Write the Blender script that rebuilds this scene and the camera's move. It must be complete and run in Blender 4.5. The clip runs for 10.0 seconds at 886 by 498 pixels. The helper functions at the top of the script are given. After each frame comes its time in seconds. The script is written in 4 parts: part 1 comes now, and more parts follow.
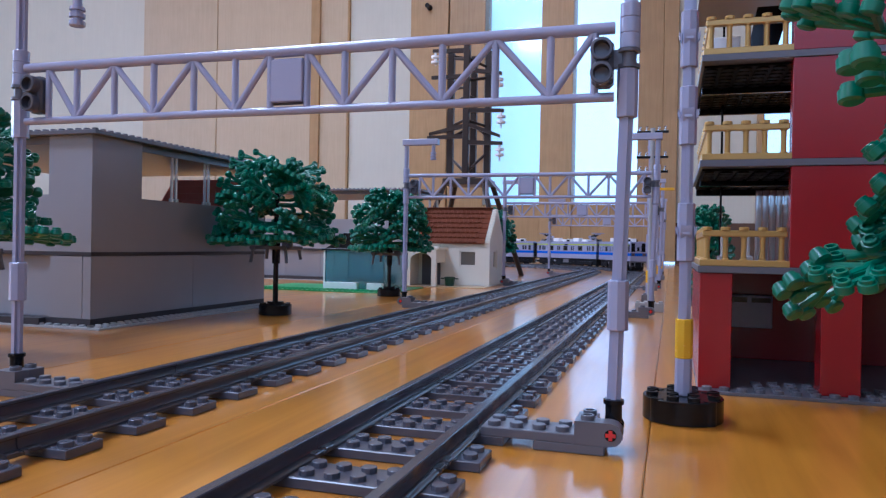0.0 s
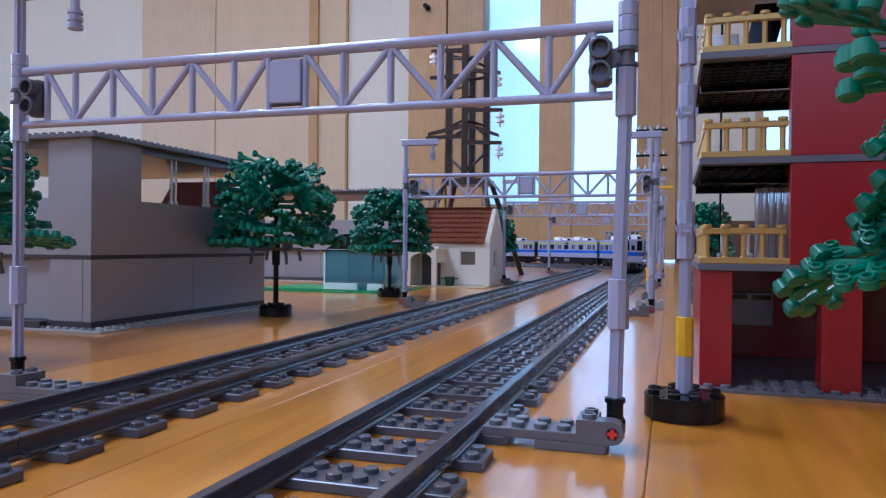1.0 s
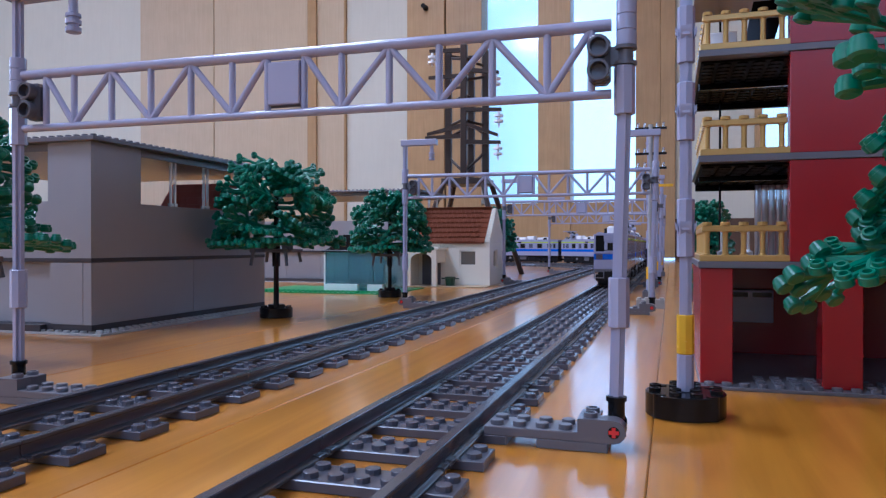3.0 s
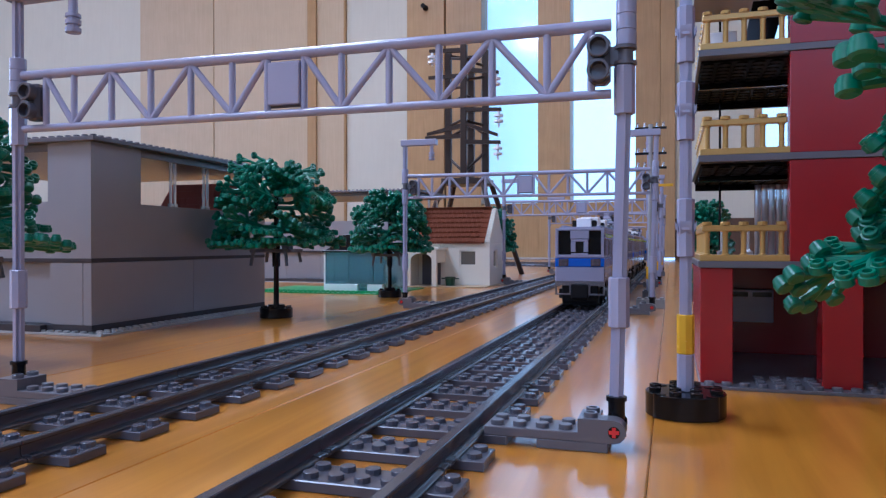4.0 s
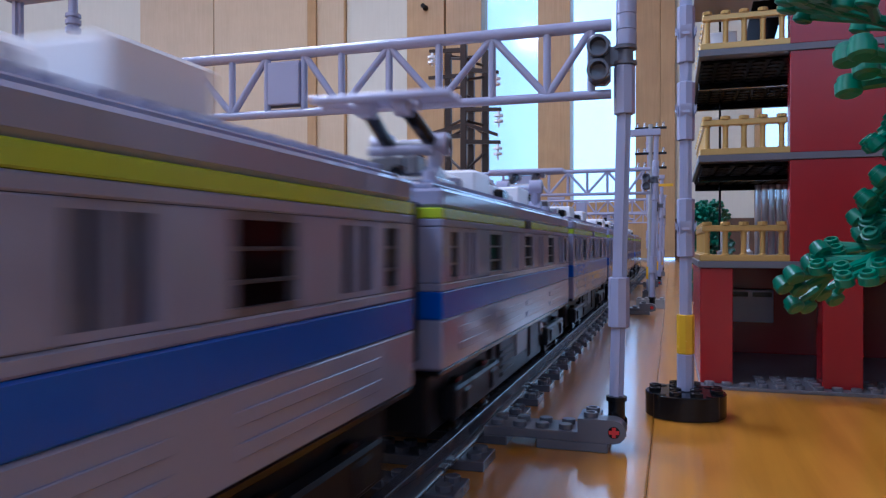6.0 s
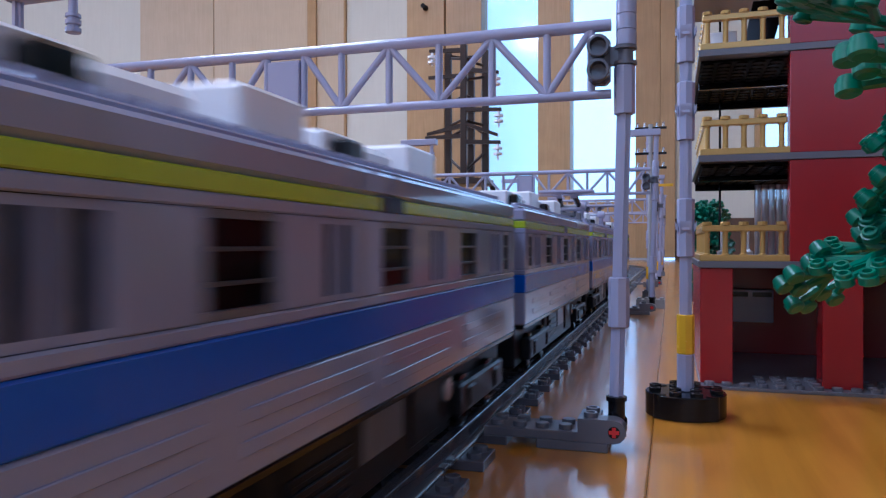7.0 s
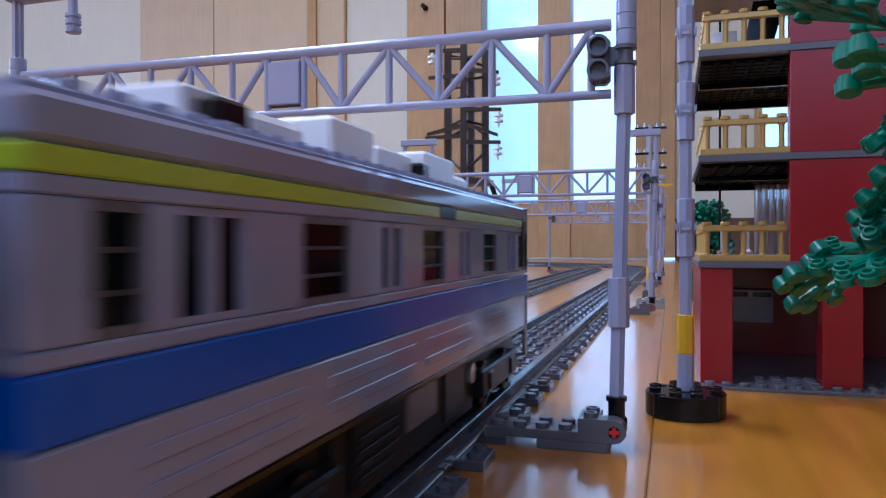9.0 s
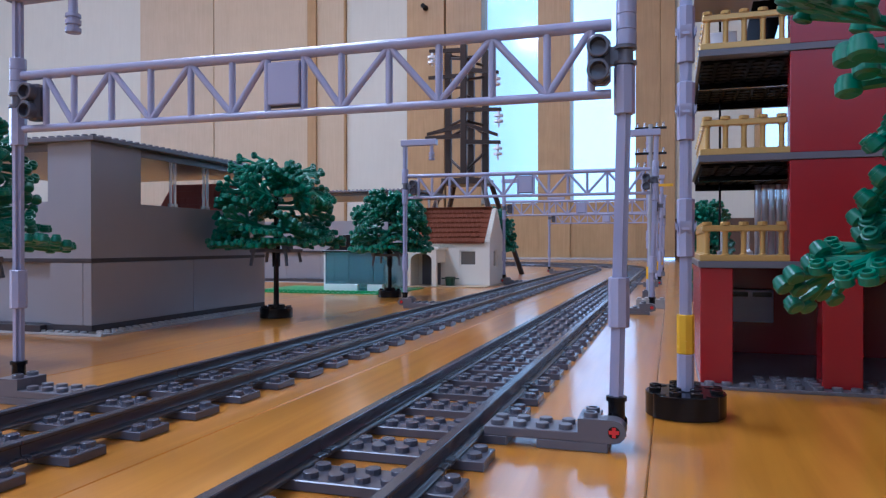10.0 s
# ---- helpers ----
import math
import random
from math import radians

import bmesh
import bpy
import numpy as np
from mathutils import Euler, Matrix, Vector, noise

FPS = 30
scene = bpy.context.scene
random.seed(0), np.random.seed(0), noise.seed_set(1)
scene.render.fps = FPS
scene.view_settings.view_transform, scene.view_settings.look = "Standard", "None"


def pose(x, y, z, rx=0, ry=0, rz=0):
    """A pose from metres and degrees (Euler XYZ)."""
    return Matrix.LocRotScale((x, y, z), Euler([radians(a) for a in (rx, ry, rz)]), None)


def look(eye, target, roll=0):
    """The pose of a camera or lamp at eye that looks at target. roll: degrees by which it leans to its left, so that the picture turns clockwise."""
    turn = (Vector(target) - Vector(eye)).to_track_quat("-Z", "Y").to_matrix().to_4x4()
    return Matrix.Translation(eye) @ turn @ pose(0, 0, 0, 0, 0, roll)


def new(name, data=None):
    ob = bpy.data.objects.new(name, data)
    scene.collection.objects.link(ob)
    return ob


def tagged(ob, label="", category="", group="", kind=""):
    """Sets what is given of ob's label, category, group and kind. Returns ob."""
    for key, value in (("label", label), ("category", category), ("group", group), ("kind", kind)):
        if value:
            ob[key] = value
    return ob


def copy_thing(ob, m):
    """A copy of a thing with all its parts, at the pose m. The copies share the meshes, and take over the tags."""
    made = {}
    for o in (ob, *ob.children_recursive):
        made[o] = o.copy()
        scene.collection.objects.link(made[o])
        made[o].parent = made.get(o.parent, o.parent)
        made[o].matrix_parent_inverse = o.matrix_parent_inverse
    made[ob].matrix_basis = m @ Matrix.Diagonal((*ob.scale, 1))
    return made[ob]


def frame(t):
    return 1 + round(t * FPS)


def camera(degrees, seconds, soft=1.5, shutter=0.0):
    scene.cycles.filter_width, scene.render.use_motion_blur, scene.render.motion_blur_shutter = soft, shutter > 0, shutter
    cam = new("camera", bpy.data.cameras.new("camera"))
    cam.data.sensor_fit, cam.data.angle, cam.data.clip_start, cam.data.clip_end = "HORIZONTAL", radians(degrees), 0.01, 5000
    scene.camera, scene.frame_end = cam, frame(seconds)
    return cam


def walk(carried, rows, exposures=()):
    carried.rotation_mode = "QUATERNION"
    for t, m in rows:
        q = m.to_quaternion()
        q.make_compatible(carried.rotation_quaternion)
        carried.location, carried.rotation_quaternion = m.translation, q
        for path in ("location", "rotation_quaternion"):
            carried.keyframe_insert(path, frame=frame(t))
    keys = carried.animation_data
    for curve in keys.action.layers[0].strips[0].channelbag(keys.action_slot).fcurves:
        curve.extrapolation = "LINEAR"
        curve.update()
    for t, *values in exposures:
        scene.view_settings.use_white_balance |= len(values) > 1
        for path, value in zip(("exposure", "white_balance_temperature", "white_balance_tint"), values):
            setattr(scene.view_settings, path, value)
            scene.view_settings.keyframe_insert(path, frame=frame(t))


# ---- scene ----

# ---- camera and its walk ----
cam = camera(62.17, 10.0, soft=1.3, shutter=0.42)
EYE = (0.0865, -0.2255, 0.0695)
AIM = (EYE[0] - math.sin(0.3007), EYE[1] + math.cos(0.3007), EYE[2] - 0.0053)
PATH = [
    (0.0, 1.01), (0.5, 0.74), (1.0, 0.52), (1.5, 0.35), (2.0, 0.19), (2.5, 0.08), (3.2, 0.0), (4.0, -0.03), (7.0, -0.03), (10.0, -0.03),
]
walk(cam, [(t, look(EYE, AIM, roll)) for t, roll in PATH], [(0.0, 0.22, 4830, 17), (10.0, 0.22, 4830, 17)])

# ---- world and light ----
world = bpy.data.worlds.new("sky")
scene.world = world
world.use_nodes = True
sky = world.node_tree.nodes.new("ShaderNodeTexSky")
sky.sky_type, sky.sun_disc, sky.sun_elevation, sky.sun_rotation = "NISHITA", False, radians(40), radians(20)
world.node_tree.nodes["Background"].inputs[1].default_value = 0.1
world.node_tree.links.new(sky.outputs[0], world.node_tree.nodes["Background"].inputs[0])


def area_lamp(name, eye, target, sx, sy, watts, colour):
    data = bpy.data.lights.new(name, "AREA")
    data.shape, data.size, data.size_y, data.energy, data.color = "RECTANGLE", sx, sy, watts, colour
    ob = new(name, data)
    ob.matrix_world = look(eye, target)
    return ob


# unseen ceiling lamps, added as fill for the walls and camera-facing sides
area_lamp("ceiling_fill_light", (-1.3, 1.0, 2.28), (-1.3, 1.0, 0), 0.7, 0.7, 35, (0.97, 0.96, 0.96))
area_lamp("ceiling_fill_light", (-1.2, -0.9, 2.28), (-1.2, -0.9, 0), 0.7, 0.7, 31, (0.80, 0.88, 1.0))
# added fill from behind and from the left, set in invented window openings
area_lamp("south_fill_light", (0.2, -2.17, 1.35), (-0.4, 1.0, 0.7), 1.7, 1.3, 9, (0.74, 0.85, 1.0))
area_lamp("west_fill_light", (-5.17, 0.6, 1.35), (-1.0, 0.9, 0.7), 1.7, 1.3, 52, (0.80, 0.88, 1.0))
area_lamp("north_window_light", (1.235, 3.33, 1.08), (1.0, 0, 0.5), 1.5, 1.6, 4, (0.78, 0.88, 1.0))

# ---- materials ----
MATS = {}


def nodes_of(name):
    m = bpy.data.materials.new(name)
    m.use_nodes = True
    MATS[name] = m
    return m, m.node_tree.nodes, m.node_tree.links, m.node_tree.nodes["Principled BSDF"]


def plastic(name, colour, rough=0.28, metal=0.0, vary=0.04, trans=0.0, bump=0.02):
    """Moulded toy plastic: faint clouding, scuffs in the gloss, a hardly visible waviness."""
    m, n, l, b = nodes_of(name)
    co = n.new("ShaderNodeTexCoord")
    cloud = n.new("ShaderNodeTexNoise")
    cloud.inputs["Scale"].default_value, cloud.inputs["Detail"].default_value = 45, 3
    fine = n.new("ShaderNodeTexNoise")
    fine.inputs["Scale"].default_value, fine.inputs["Detail"].default_value = 420, 4
    info = n.new("ShaderNodeObjectInfo")
    l.new(co.outputs["Object"], cloud.inputs["Vector"])
    l.new(co.outputs["Object"], fine.inputs["Vector"])
    mix = n.new("ShaderNodeMix")
    mix.data_type = "RGBA"
    mix.inputs["A"].default_value = (*[c * (1 - vary) for c in colour], 1)
    mix.inputs["B"].default_value = (*[min(1, c * (1 + vary)) for c in colour], 1)
    add = n.new("ShaderNodeMath")
    add.operation = "ADD"
    half = n.new("ShaderNodeMath")
    half.operation, half.inputs[1].default_value = "MULTIPLY_ADD", 0.5
    half.inputs[2].default_value = -0.25
    l.new(info.outputs["Random"], half.inputs[0])
    l.new(cloud.outputs["Fac"], add.inputs[0])
    l.new(half.outputs[0], add.inputs[1])
    l.new(add.outputs[0], mix.inputs["Factor"])
    l.new(mix.outputs["Result"], b.inputs["Base Color"])
    ramp = n.new("ShaderNodeMapRange")
    ramp.inputs["To Min"].default_value, ramp.inputs["To Max"].default_value = max(0.03, rough - 0.03), rough + 0.05
    l.new(fine.outputs["Fac"], ramp.inputs["Value"])
    l.new(ramp.outputs[0], b.inputs["Roughness"])
    bp = n.new("ShaderNodeBump")
    bp.inputs["Strength"].default_value, bp.inputs["Distance"].default_value = bump * 3, 0.0004
    l.new(cloud.outputs["Fac"], bp.inputs["Height"])
    l.new(bp.outputs[0], b.inputs["Normal"])
    b.inputs["Metallic"].default_value = metal
    b.inputs["Transmission Weight"].default_value = trans
    b.inputs["IOR"].default_value = 1.5
    return m


def wood(name, dark, light, rough, along, scale=1.0, coat=0.0, per_piece=0.25, relief=0.12):
    """Planed timber: long grain along an axis, broad tone clouds, a tone of its own for each board."""
    m, n, l, b = nodes_of(name)
    co = n.new("ShaderNodeTexCoord")
    info = n.new("ShaderNodeObjectInfo")
    shift = n.new("ShaderNodeVectorMath")
    shift.operation = "MULTIPLY_ADD"
    shift.inputs[1].default_value = (7, 13, 5)
    l.new(info.outputs["Random"], shift.inputs[0])
    l.new(co.outputs["Object"], shift.inputs[2])
    mp = n.new("ShaderNodeMapping")
    s = [34 * scale, 34 * scale, 34 * scale]
    s["xyz".index(along)] = 1.6 * scale
    mp.inputs["Scale"].default_value = s
    l.new(shift.outputs[0], mp.inputs["Vector"])
    grain = n.new("ShaderNodeTexNoise")
    grain.inputs["Scale"].default_value, grain.inputs["Detail"].default_value, grain.inputs["Distortion"].default_value = 2.6, 8, 1.4
    l.new(mp.outputs[0], grain.inputs["Vector"])
    cloud = n.new("ShaderNodeTexNoise")
    cloud.inputs["Scale"].default_value, cloud.inputs["Detail"].default_value = 13 * scale, 3
    l.new(shift.outputs[0], cloud.inputs["Vector"])
    mixf = n.new("ShaderNodeMath")
    mixf.operation = "MULTIPLY_ADD"
    mixf.inputs[1].default_value = per_piece
    l.new(info.outputs["Random"], mixf.inputs[0])
    blend = n.new("ShaderNodeMix")
    blend.inputs["Factor"].default_value = 0.42
    l.new(grain.outputs["Fac"], blend.inputs["A"])
    l.new(cloud.outputs["Fac"], blend.inputs["B"])
    l.new(blend.outputs["Result"], mixf.inputs[2])
    ramp = n.new("ShaderNodeValToRGB")
    ramp.color_ramp.elements[0].position, ramp.color_ramp.elements[0].color = 0.32, (*dark, 1)
    ramp.color_ramp.elements[1].position, ramp.color_ramp.elements[1].color = 0.85, (*light, 1)
    l.new(mixf.outputs[0], ramp.inputs["Fac"])
    l.new(ramp.outputs["Color"], b.inputs["Base Color"])
    rg = n.new("ShaderNodeMapRange")
    rg.inputs["To Min"].default_value, rg.inputs["To Max"].default_value = rough - 0.06, rough + 0.1
    l.new(cloud.outputs["Fac"], rg.inputs["Value"])
    l.new(rg.outputs[0], b.inputs["Roughness"])
    bp = n.new("ShaderNodeBump")
    bp.inputs["Strength"].default_value, bp.inputs["Distance"].default_value = relief, 0.0006
    l.new(grain.outputs["Fac"], bp.inputs["Height"])
    l.new(bp.outputs[0], b.inputs["Normal"])
    b.inputs["Coat Weight"].default_value, b.inputs["Coat Roughness"].default_value = coat, 0.12
    return m


def glow(name, colour, strength):
    m, n, l, b = nodes_of(name)
    b.inputs["Base Color"].default_value = (*colour, 1)
    b.inputs["Emission Color"].default_value = (*colour, 1)
    b.inputs["Emission Strength"].default_value = strength
    return m


STONE = plastic("light_grey_plastic", (0.375, 0.375, 0.50), 0.17)
SHELL = plastic("train_grey_plastic", (0.285, 0.295, 0.42), 0.09, bump=0.006)
DARK = plastic("dark_grey_plastic", (0.125, 0.12, 0.135), 0.3)
RAILG = plastic("track_grey_plastic", (0.092, 0.09, 0.108), 0.24, bump=0.01)
RAIL = plastic("rail_grey_plastic", (0.060, 0.059, 0.070), 0.2, bump=0.004)
COURSE = plastic("course_grey_plastic", (0.055, 0.05, 0.055), 0.35)
UNDER = plastic("underframe_plastic", (0.014, 0.014, 0.016), 0.3)
OLDGREY = plastic("old_grey_plastic", (0.36, 0.35, 0.335), 0.3)
WALLG = plastic("station_grey_plastic", (0.29, 0.285, 0.305), 0.3)
PLATEG = plastic("pale_grey_plastic", (0.42, 0.42, 0.42), 0.35)
BLACK = plastic("black_plastic", (0.007, 0.007, 0.008), 0.17)
RED = plastic("red_plastic", (0.285, 0.009, 0.012), 0.24, bump=0.004)
AXLE = plastic("axle_red_plastic", (0.62, 0.03, 0.03), 0.25)
WHITE = plastic("white_plastic", (0.87, 0.86, 0.86), 0.28)
# cream of frames and gables; on house walls it carries the warm light
CREAMP = plastic("warm_lit_cream_plastic", (0.82, 0.78, 0.66), 0.3)
BLUE = plastic("blue_plastic", (0.008, 0.10, 0.55), 0.22)
LIME = plastic("lime_plastic", (0.40, 0.52, 0.012), 0.25)
GREEN = plastic("green_plastic", (0.008, 0.15, 0.082), 0.34, vary=0.18)
BASEG = plastic("baseplate_green_plastic", (0.02, 0.26, 0.07), 0.3)
BINGREEN = plastic("bin_green_plastic", (0.012, 0.06, 0.03), 0.3)
YELLOW = plastic("yellow_plastic", (0.80, 0.46, 0.015), 0.25)
SOFFIT = plastic("near_black_soffit", (0.003, 0.003, 0.003), 0.6)
BROWN = plastic("dark_brown_plastic", (0.040, 0.026, 0.020), 0.3)
ROOF = plastic("roof_brown_plastic", (0.12, 0.034, 0.014), 0.6, vary=0.15)
REDROOF = plastic("roof_red_plastic", (0.5, 0.1, 0.085), 0.4)
GOLD = plastic("pearl_gold_plastic", (0.50, 0.31, 0.085), 0.3, metal=0.35)
SILVER = plastic("silver_plastic", (0.55, 0.56, 0.60), 0.22, metal=0.6)
ROD = plastic("clear_rod_plastic", (0.90, 0.91, 0.93), 0.1, trans=0.6, bump=0.01)
CLEAR = plastic("clear_plastic", (0.93, 0.95, 0.97), 0.08, trans=0.95, bump=0.01)
AQUA = plastic("clear_blue_plastic", (0.42, 0.72, 0.80), 0.08, trans=0.9, bump=0.01)
TINT = plastic("tinted_pane_plastic", (0.005, 0.005, 0.006), 0.1, bump=0.0)
SMOKE = plastic("smoky_pane_plastic", (0.16, 0.14, 0.11), 0.1, bump=0.0)
PLANK = wood("varnished_floor_wood", (0.37, 0.131, 0.007), (0.66, 0.282, 0.024), 0.3, "y", coat=0.85, per_piece=0.14, relief=0.02)
PLANK.node_tree.nodes["Principled BSDF"].inputs["Specular IOR Level"].default_value = 0.2
PANEL = wood("panel_wood", (0.42, 0.325, 0.20), (0.515, 0.41, 0.27), 0.5, "z", relief=0.04)
FRAME = wood("frame_wood", (0.29, 0.17, 0.062), (0.44, 0.28, 0.12), 0.45, "z")
DIMWOOD = wood("reflection_dimming_wood", (0.06, 0.03, 0.014), (0.12, 0.06, 0.03), 0.5, "z")
CREAM = wood("cream_wallcloth", (0.55, 0.54, 0.455), (0.61, 0.60, 0.51), 0.75, "z", per_piece=0.05, relief=0.04)
GREYWALL = wood("grey_wallcloth", (0.36, 0.37, 0.40), (0.44, 0.45, 0.48), 0.75, "z", per_piece=0.05)
PLASTER = plastic("ceiling_plaster", (0.78, 0.76, 0.72), 0.8)
DAY = glow("daylight_backdrop", (0.52, 0.80, 1.0), 0.85)
SUNLIT = glow("bright_daylight_backdrop", (0.56, 0.79, 1.0), 1.5)
FILLGLOW = glow("fill_diffuser", (1.0, 0.94, 0.85), 4.0)
LAMPLENS = plastic("lamp_lens_plastic", (0.14, 0.11, 0.14), 0.12, trans=0.3, bump=0.0)
TINT.node_tree.nodes["Principled BSDF"].inputs["Specular IOR Level"].default_value = 0.13
for dull in (BLACK, BROWN, COURSE):
    dull.node_tree.nodes["Principled BSDF"].inputs["Specular IOR Level"].default_value = 0.28
ROOF.node_tree.nodes["Principled BSDF"].inputs["Specular IOR Level"].default_value = 0.05
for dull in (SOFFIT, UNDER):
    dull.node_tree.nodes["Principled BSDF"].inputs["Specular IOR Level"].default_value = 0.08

# ---- building helpers (millimetres in, metres out) ----
U = 0.001


def box(bm, x0, y0, z0, x1, y1, z1, b=0.25):
    """A box with chamfered edges."""
    c = ((x0 + x1) / 2, (y0 + y1) / 2, (z0 + z1) / 2)
    h = (abs(x1 - x0) / 2, abs(y1 - y0) / 2, abs(z1 - z0) / 2)
    b = min(b, min(h) * 0.45)
    v = {}
    for sx in (-1, 1):
        for sy in (-1, 1):
            for sz in (-1, 1):
                s = (sx, sy, sz)
                for k in range(3):
                    v[s, k] = bm.verts.new([c[i] + s[i] * (h[i] - (b if i != k else 0)) for i in range(3)])
    S = (-1, 1)

    def key(k, sk, i, si, j, sj):
        s = [0, 0, 0]
        s[k], s[i], s[j] = sk, si, sj
        return tuple(s)

    for k in range(3):
        i, j = (k + 1) % 3, (k + 2) % 3
        for sk in S:
            q = [v[key(k, sk, i, a, j, d), k] for a, d in ((-1, -1), (1, -1), (1, 1), (-1, 1))]
            bm.faces.new(q if sk > 0 else q[::-1])
        for si in S:
            for sj in S:
                a0, a1 = key(k, -1, i, si, j, sj), key(k, 1, i, si, j, sj)
                q = [v[a0, i], v[a1, i], v[a1, j], v[a0, j]]
                bm.faces.new(q if si * sj < 0 else q[::-1])
    for sx in S:
        for sy in S:
            for sz in S:
                q = [v[(sx, sy, sz), k] for k in range(3)]
                bm.faces.new(q if sx * sy * sz > 0 else q[::-1])


def cyl(bm, p0, p1, r, seg=12, r2=None):
    """A rod from p0 to p1, with caps."""
    p0, p1 = Vector(p0), Vector(p1)
    d = (p1 - p0).normalized()
    u = d.orthogonal().normalized()
    w = d.cross(u)
    rings = []
    for p, rr in ((p0, r), (p1, r if r2 is None else r2)):
        rings.append([bm.verts.new(p + rr * (math.cos(a) * u + math.sin(a) * w)) for a in (2 * math.pi * i / seg for i in range(seg))])
    for i in range(seg):
        bm.faces.new((rings[0][i], rings[0][(i + 1) % seg], rings[1][(i + 1) % seg], rings[1][i]))
    bm.faces.new(rings[0][::-1])
    bm.faces.new(rings[1])


def lathe(bm, p, axis, profile, seg=14):
    """A turned body: profile of (radius, height) along axis from p."""
    p, d = Vector(p), Vector(axis).normalized()
    u = d.orthogonal().normalized()
    w = d.cross(u)
    rings = []
    for r, h in profile:
        rings.append([bm.verts.new(p + h * d + r * (math.cos(a) * u + math.sin(a) * w)) for a in (2 * math.pi * i / seg for i in range(seg))])
    for a, c in zip(rings, rings[1:]):
        for i in range(seg):
            bm.faces.new((a[i], a[(i + 1) % seg], c[(i + 1) % seg], c[i]))
    bm.faces.new(rings[0][::-1])
    bm.faces.new(rings[-1])


def prism(bm, pts, axis, a0, a1):
    """An outline of two coordinates, pulled along an axis from a0 to a1."""
    k = "xyz".index(axis)
    i, j = [(1, 2), (0, 2), (0, 1)][k]
    rows = []
    for a in (a0, a1):
        row = []
        for p, q in pts:
            co = [0, 0, 0]
            co[k], co[i], co[j] = a, p, q
            row.append(bm.verts.new(co))
        rows.append(row)
    n = len(pts)
    for m in range(n):
        bm.faces.new((rows[0][m], rows[0][(m + 1) % n], rows[1][(m + 1) % n], rows[1][m]))
    bm.faces.new(rows[0][::-1])
    bm.faces.new(rows[1])


def stud(bm, x, y, z, seg=10, hollow=False):
    if hollow:
        lathe(bm, (x, y, z), (0, 0, 1), [(2.4, 0), (2.4, 1.5), (2.2, 1.7), (1.6, 1.7), (1.6, 0.3)], seg)
    else:
        lathe(bm, (x, y, z), (0, 0, 1), [(2.4, 0), (2.4, 1.5), (2.2, 1.7)], seg)


CROSS = [(2.4, 0.9), (0.9, 0.9), (0.9, 2.4), (-0.9, 2.4), (-0.9, 0.9), (-2.4, 0.9), (-2.4, -0.9), (-0.9, -0.9), (-0.9, -2.4), (0.9, -2.4), (0.9, -0.9), (2.4, -0.9)]


def ring(bm, x0, x1, y0, y1, z0, z1, w, k=None):
    """An upright rectangular frame, x0 to x1 thick, its bars w wide (k: the upright ones)."""
    k = w if k is None else k
    loops = []
    for x in (x0, x1):
        loops.append([bm.verts.new((x, y, z)) for y, z in ((y0, z0), (y1, z0), (y1, z1), (y0, z1))])
        loops.append([bm.verts.new((x, y, z)) for y, z in ((y0 + k, z0 + w), (y1 - k, z0 + w), (y1 - k, z1 - w), (y0 + k, z1 - w))])
    for a, c in ((0, 1), (1, 3), (3, 2), (2, 0)):
        for i in range(4):
            j = (i + 1) % 4
            bm.faces.new((loops[a][i], loops[a][j], loops[c][j], loops[c][i]))


def mesh(bm, mat, name="mesh"):
    bmesh.ops.recalc_face_normals(bm, faces=bm.faces[:])
    bmesh.ops.scale(bm, vec=(U, U, U), verts=bm.verts[:])
    me = bpy.data.meshes.new(name)
    for f in bm.faces:
        f.smooth = True
    bm.to_mesh(me)
    bm.free()
    me.set_sharp_from_angle(angle=radians(32))
    me.materials.append(mat)
    return me


def thing(name, x=0, y=0, z=0, rz=0, label="", category="", group="", kind=""):
    ob = new(name)
    ob.empty_display_size = 0.01
    ob.matrix_basis = pose(x * U, y * U, z * U, 0, 0, rz)
    return tagged(ob, label, category, group, kind)


def part(name, bm, mat, parent, label="", at=None):
    """One mesh object under a thing or a part; bm may be a ready mesh that is shared."""
    me = bm if isinstance(bm, bpy.types.Mesh) else mesh(bm, mat, name)
    ob = new(name, me)
    ob.parent = parent
    if at is not None:
        ob.matrix_basis = at if isinstance(at, Matrix) else Matrix.Translation([v * U for v in at])
    return tagged(ob, label)


def shape(fn, *args, **kw):
    bm = bmesh.new()
    fn(bm, *args, **kw)
    return bm


def boxes(*rows, b=0.25):
    bm = bmesh.new()
    for r in rows:
        box(bm, *r, b=b)
    return bm


def piece(name, bm, mat, label, category, group="", kind="", at=None):
    """A thing that is a single mesh."""
    ob = part(name, bm, mat, None, "", at)
    return tagged(ob, label, category, group, kind)


def mmpose(x, y, z, rx=0, ry=0, rz=0):
    return pose(x * U, y * U, z * U, rx, ry, rz)


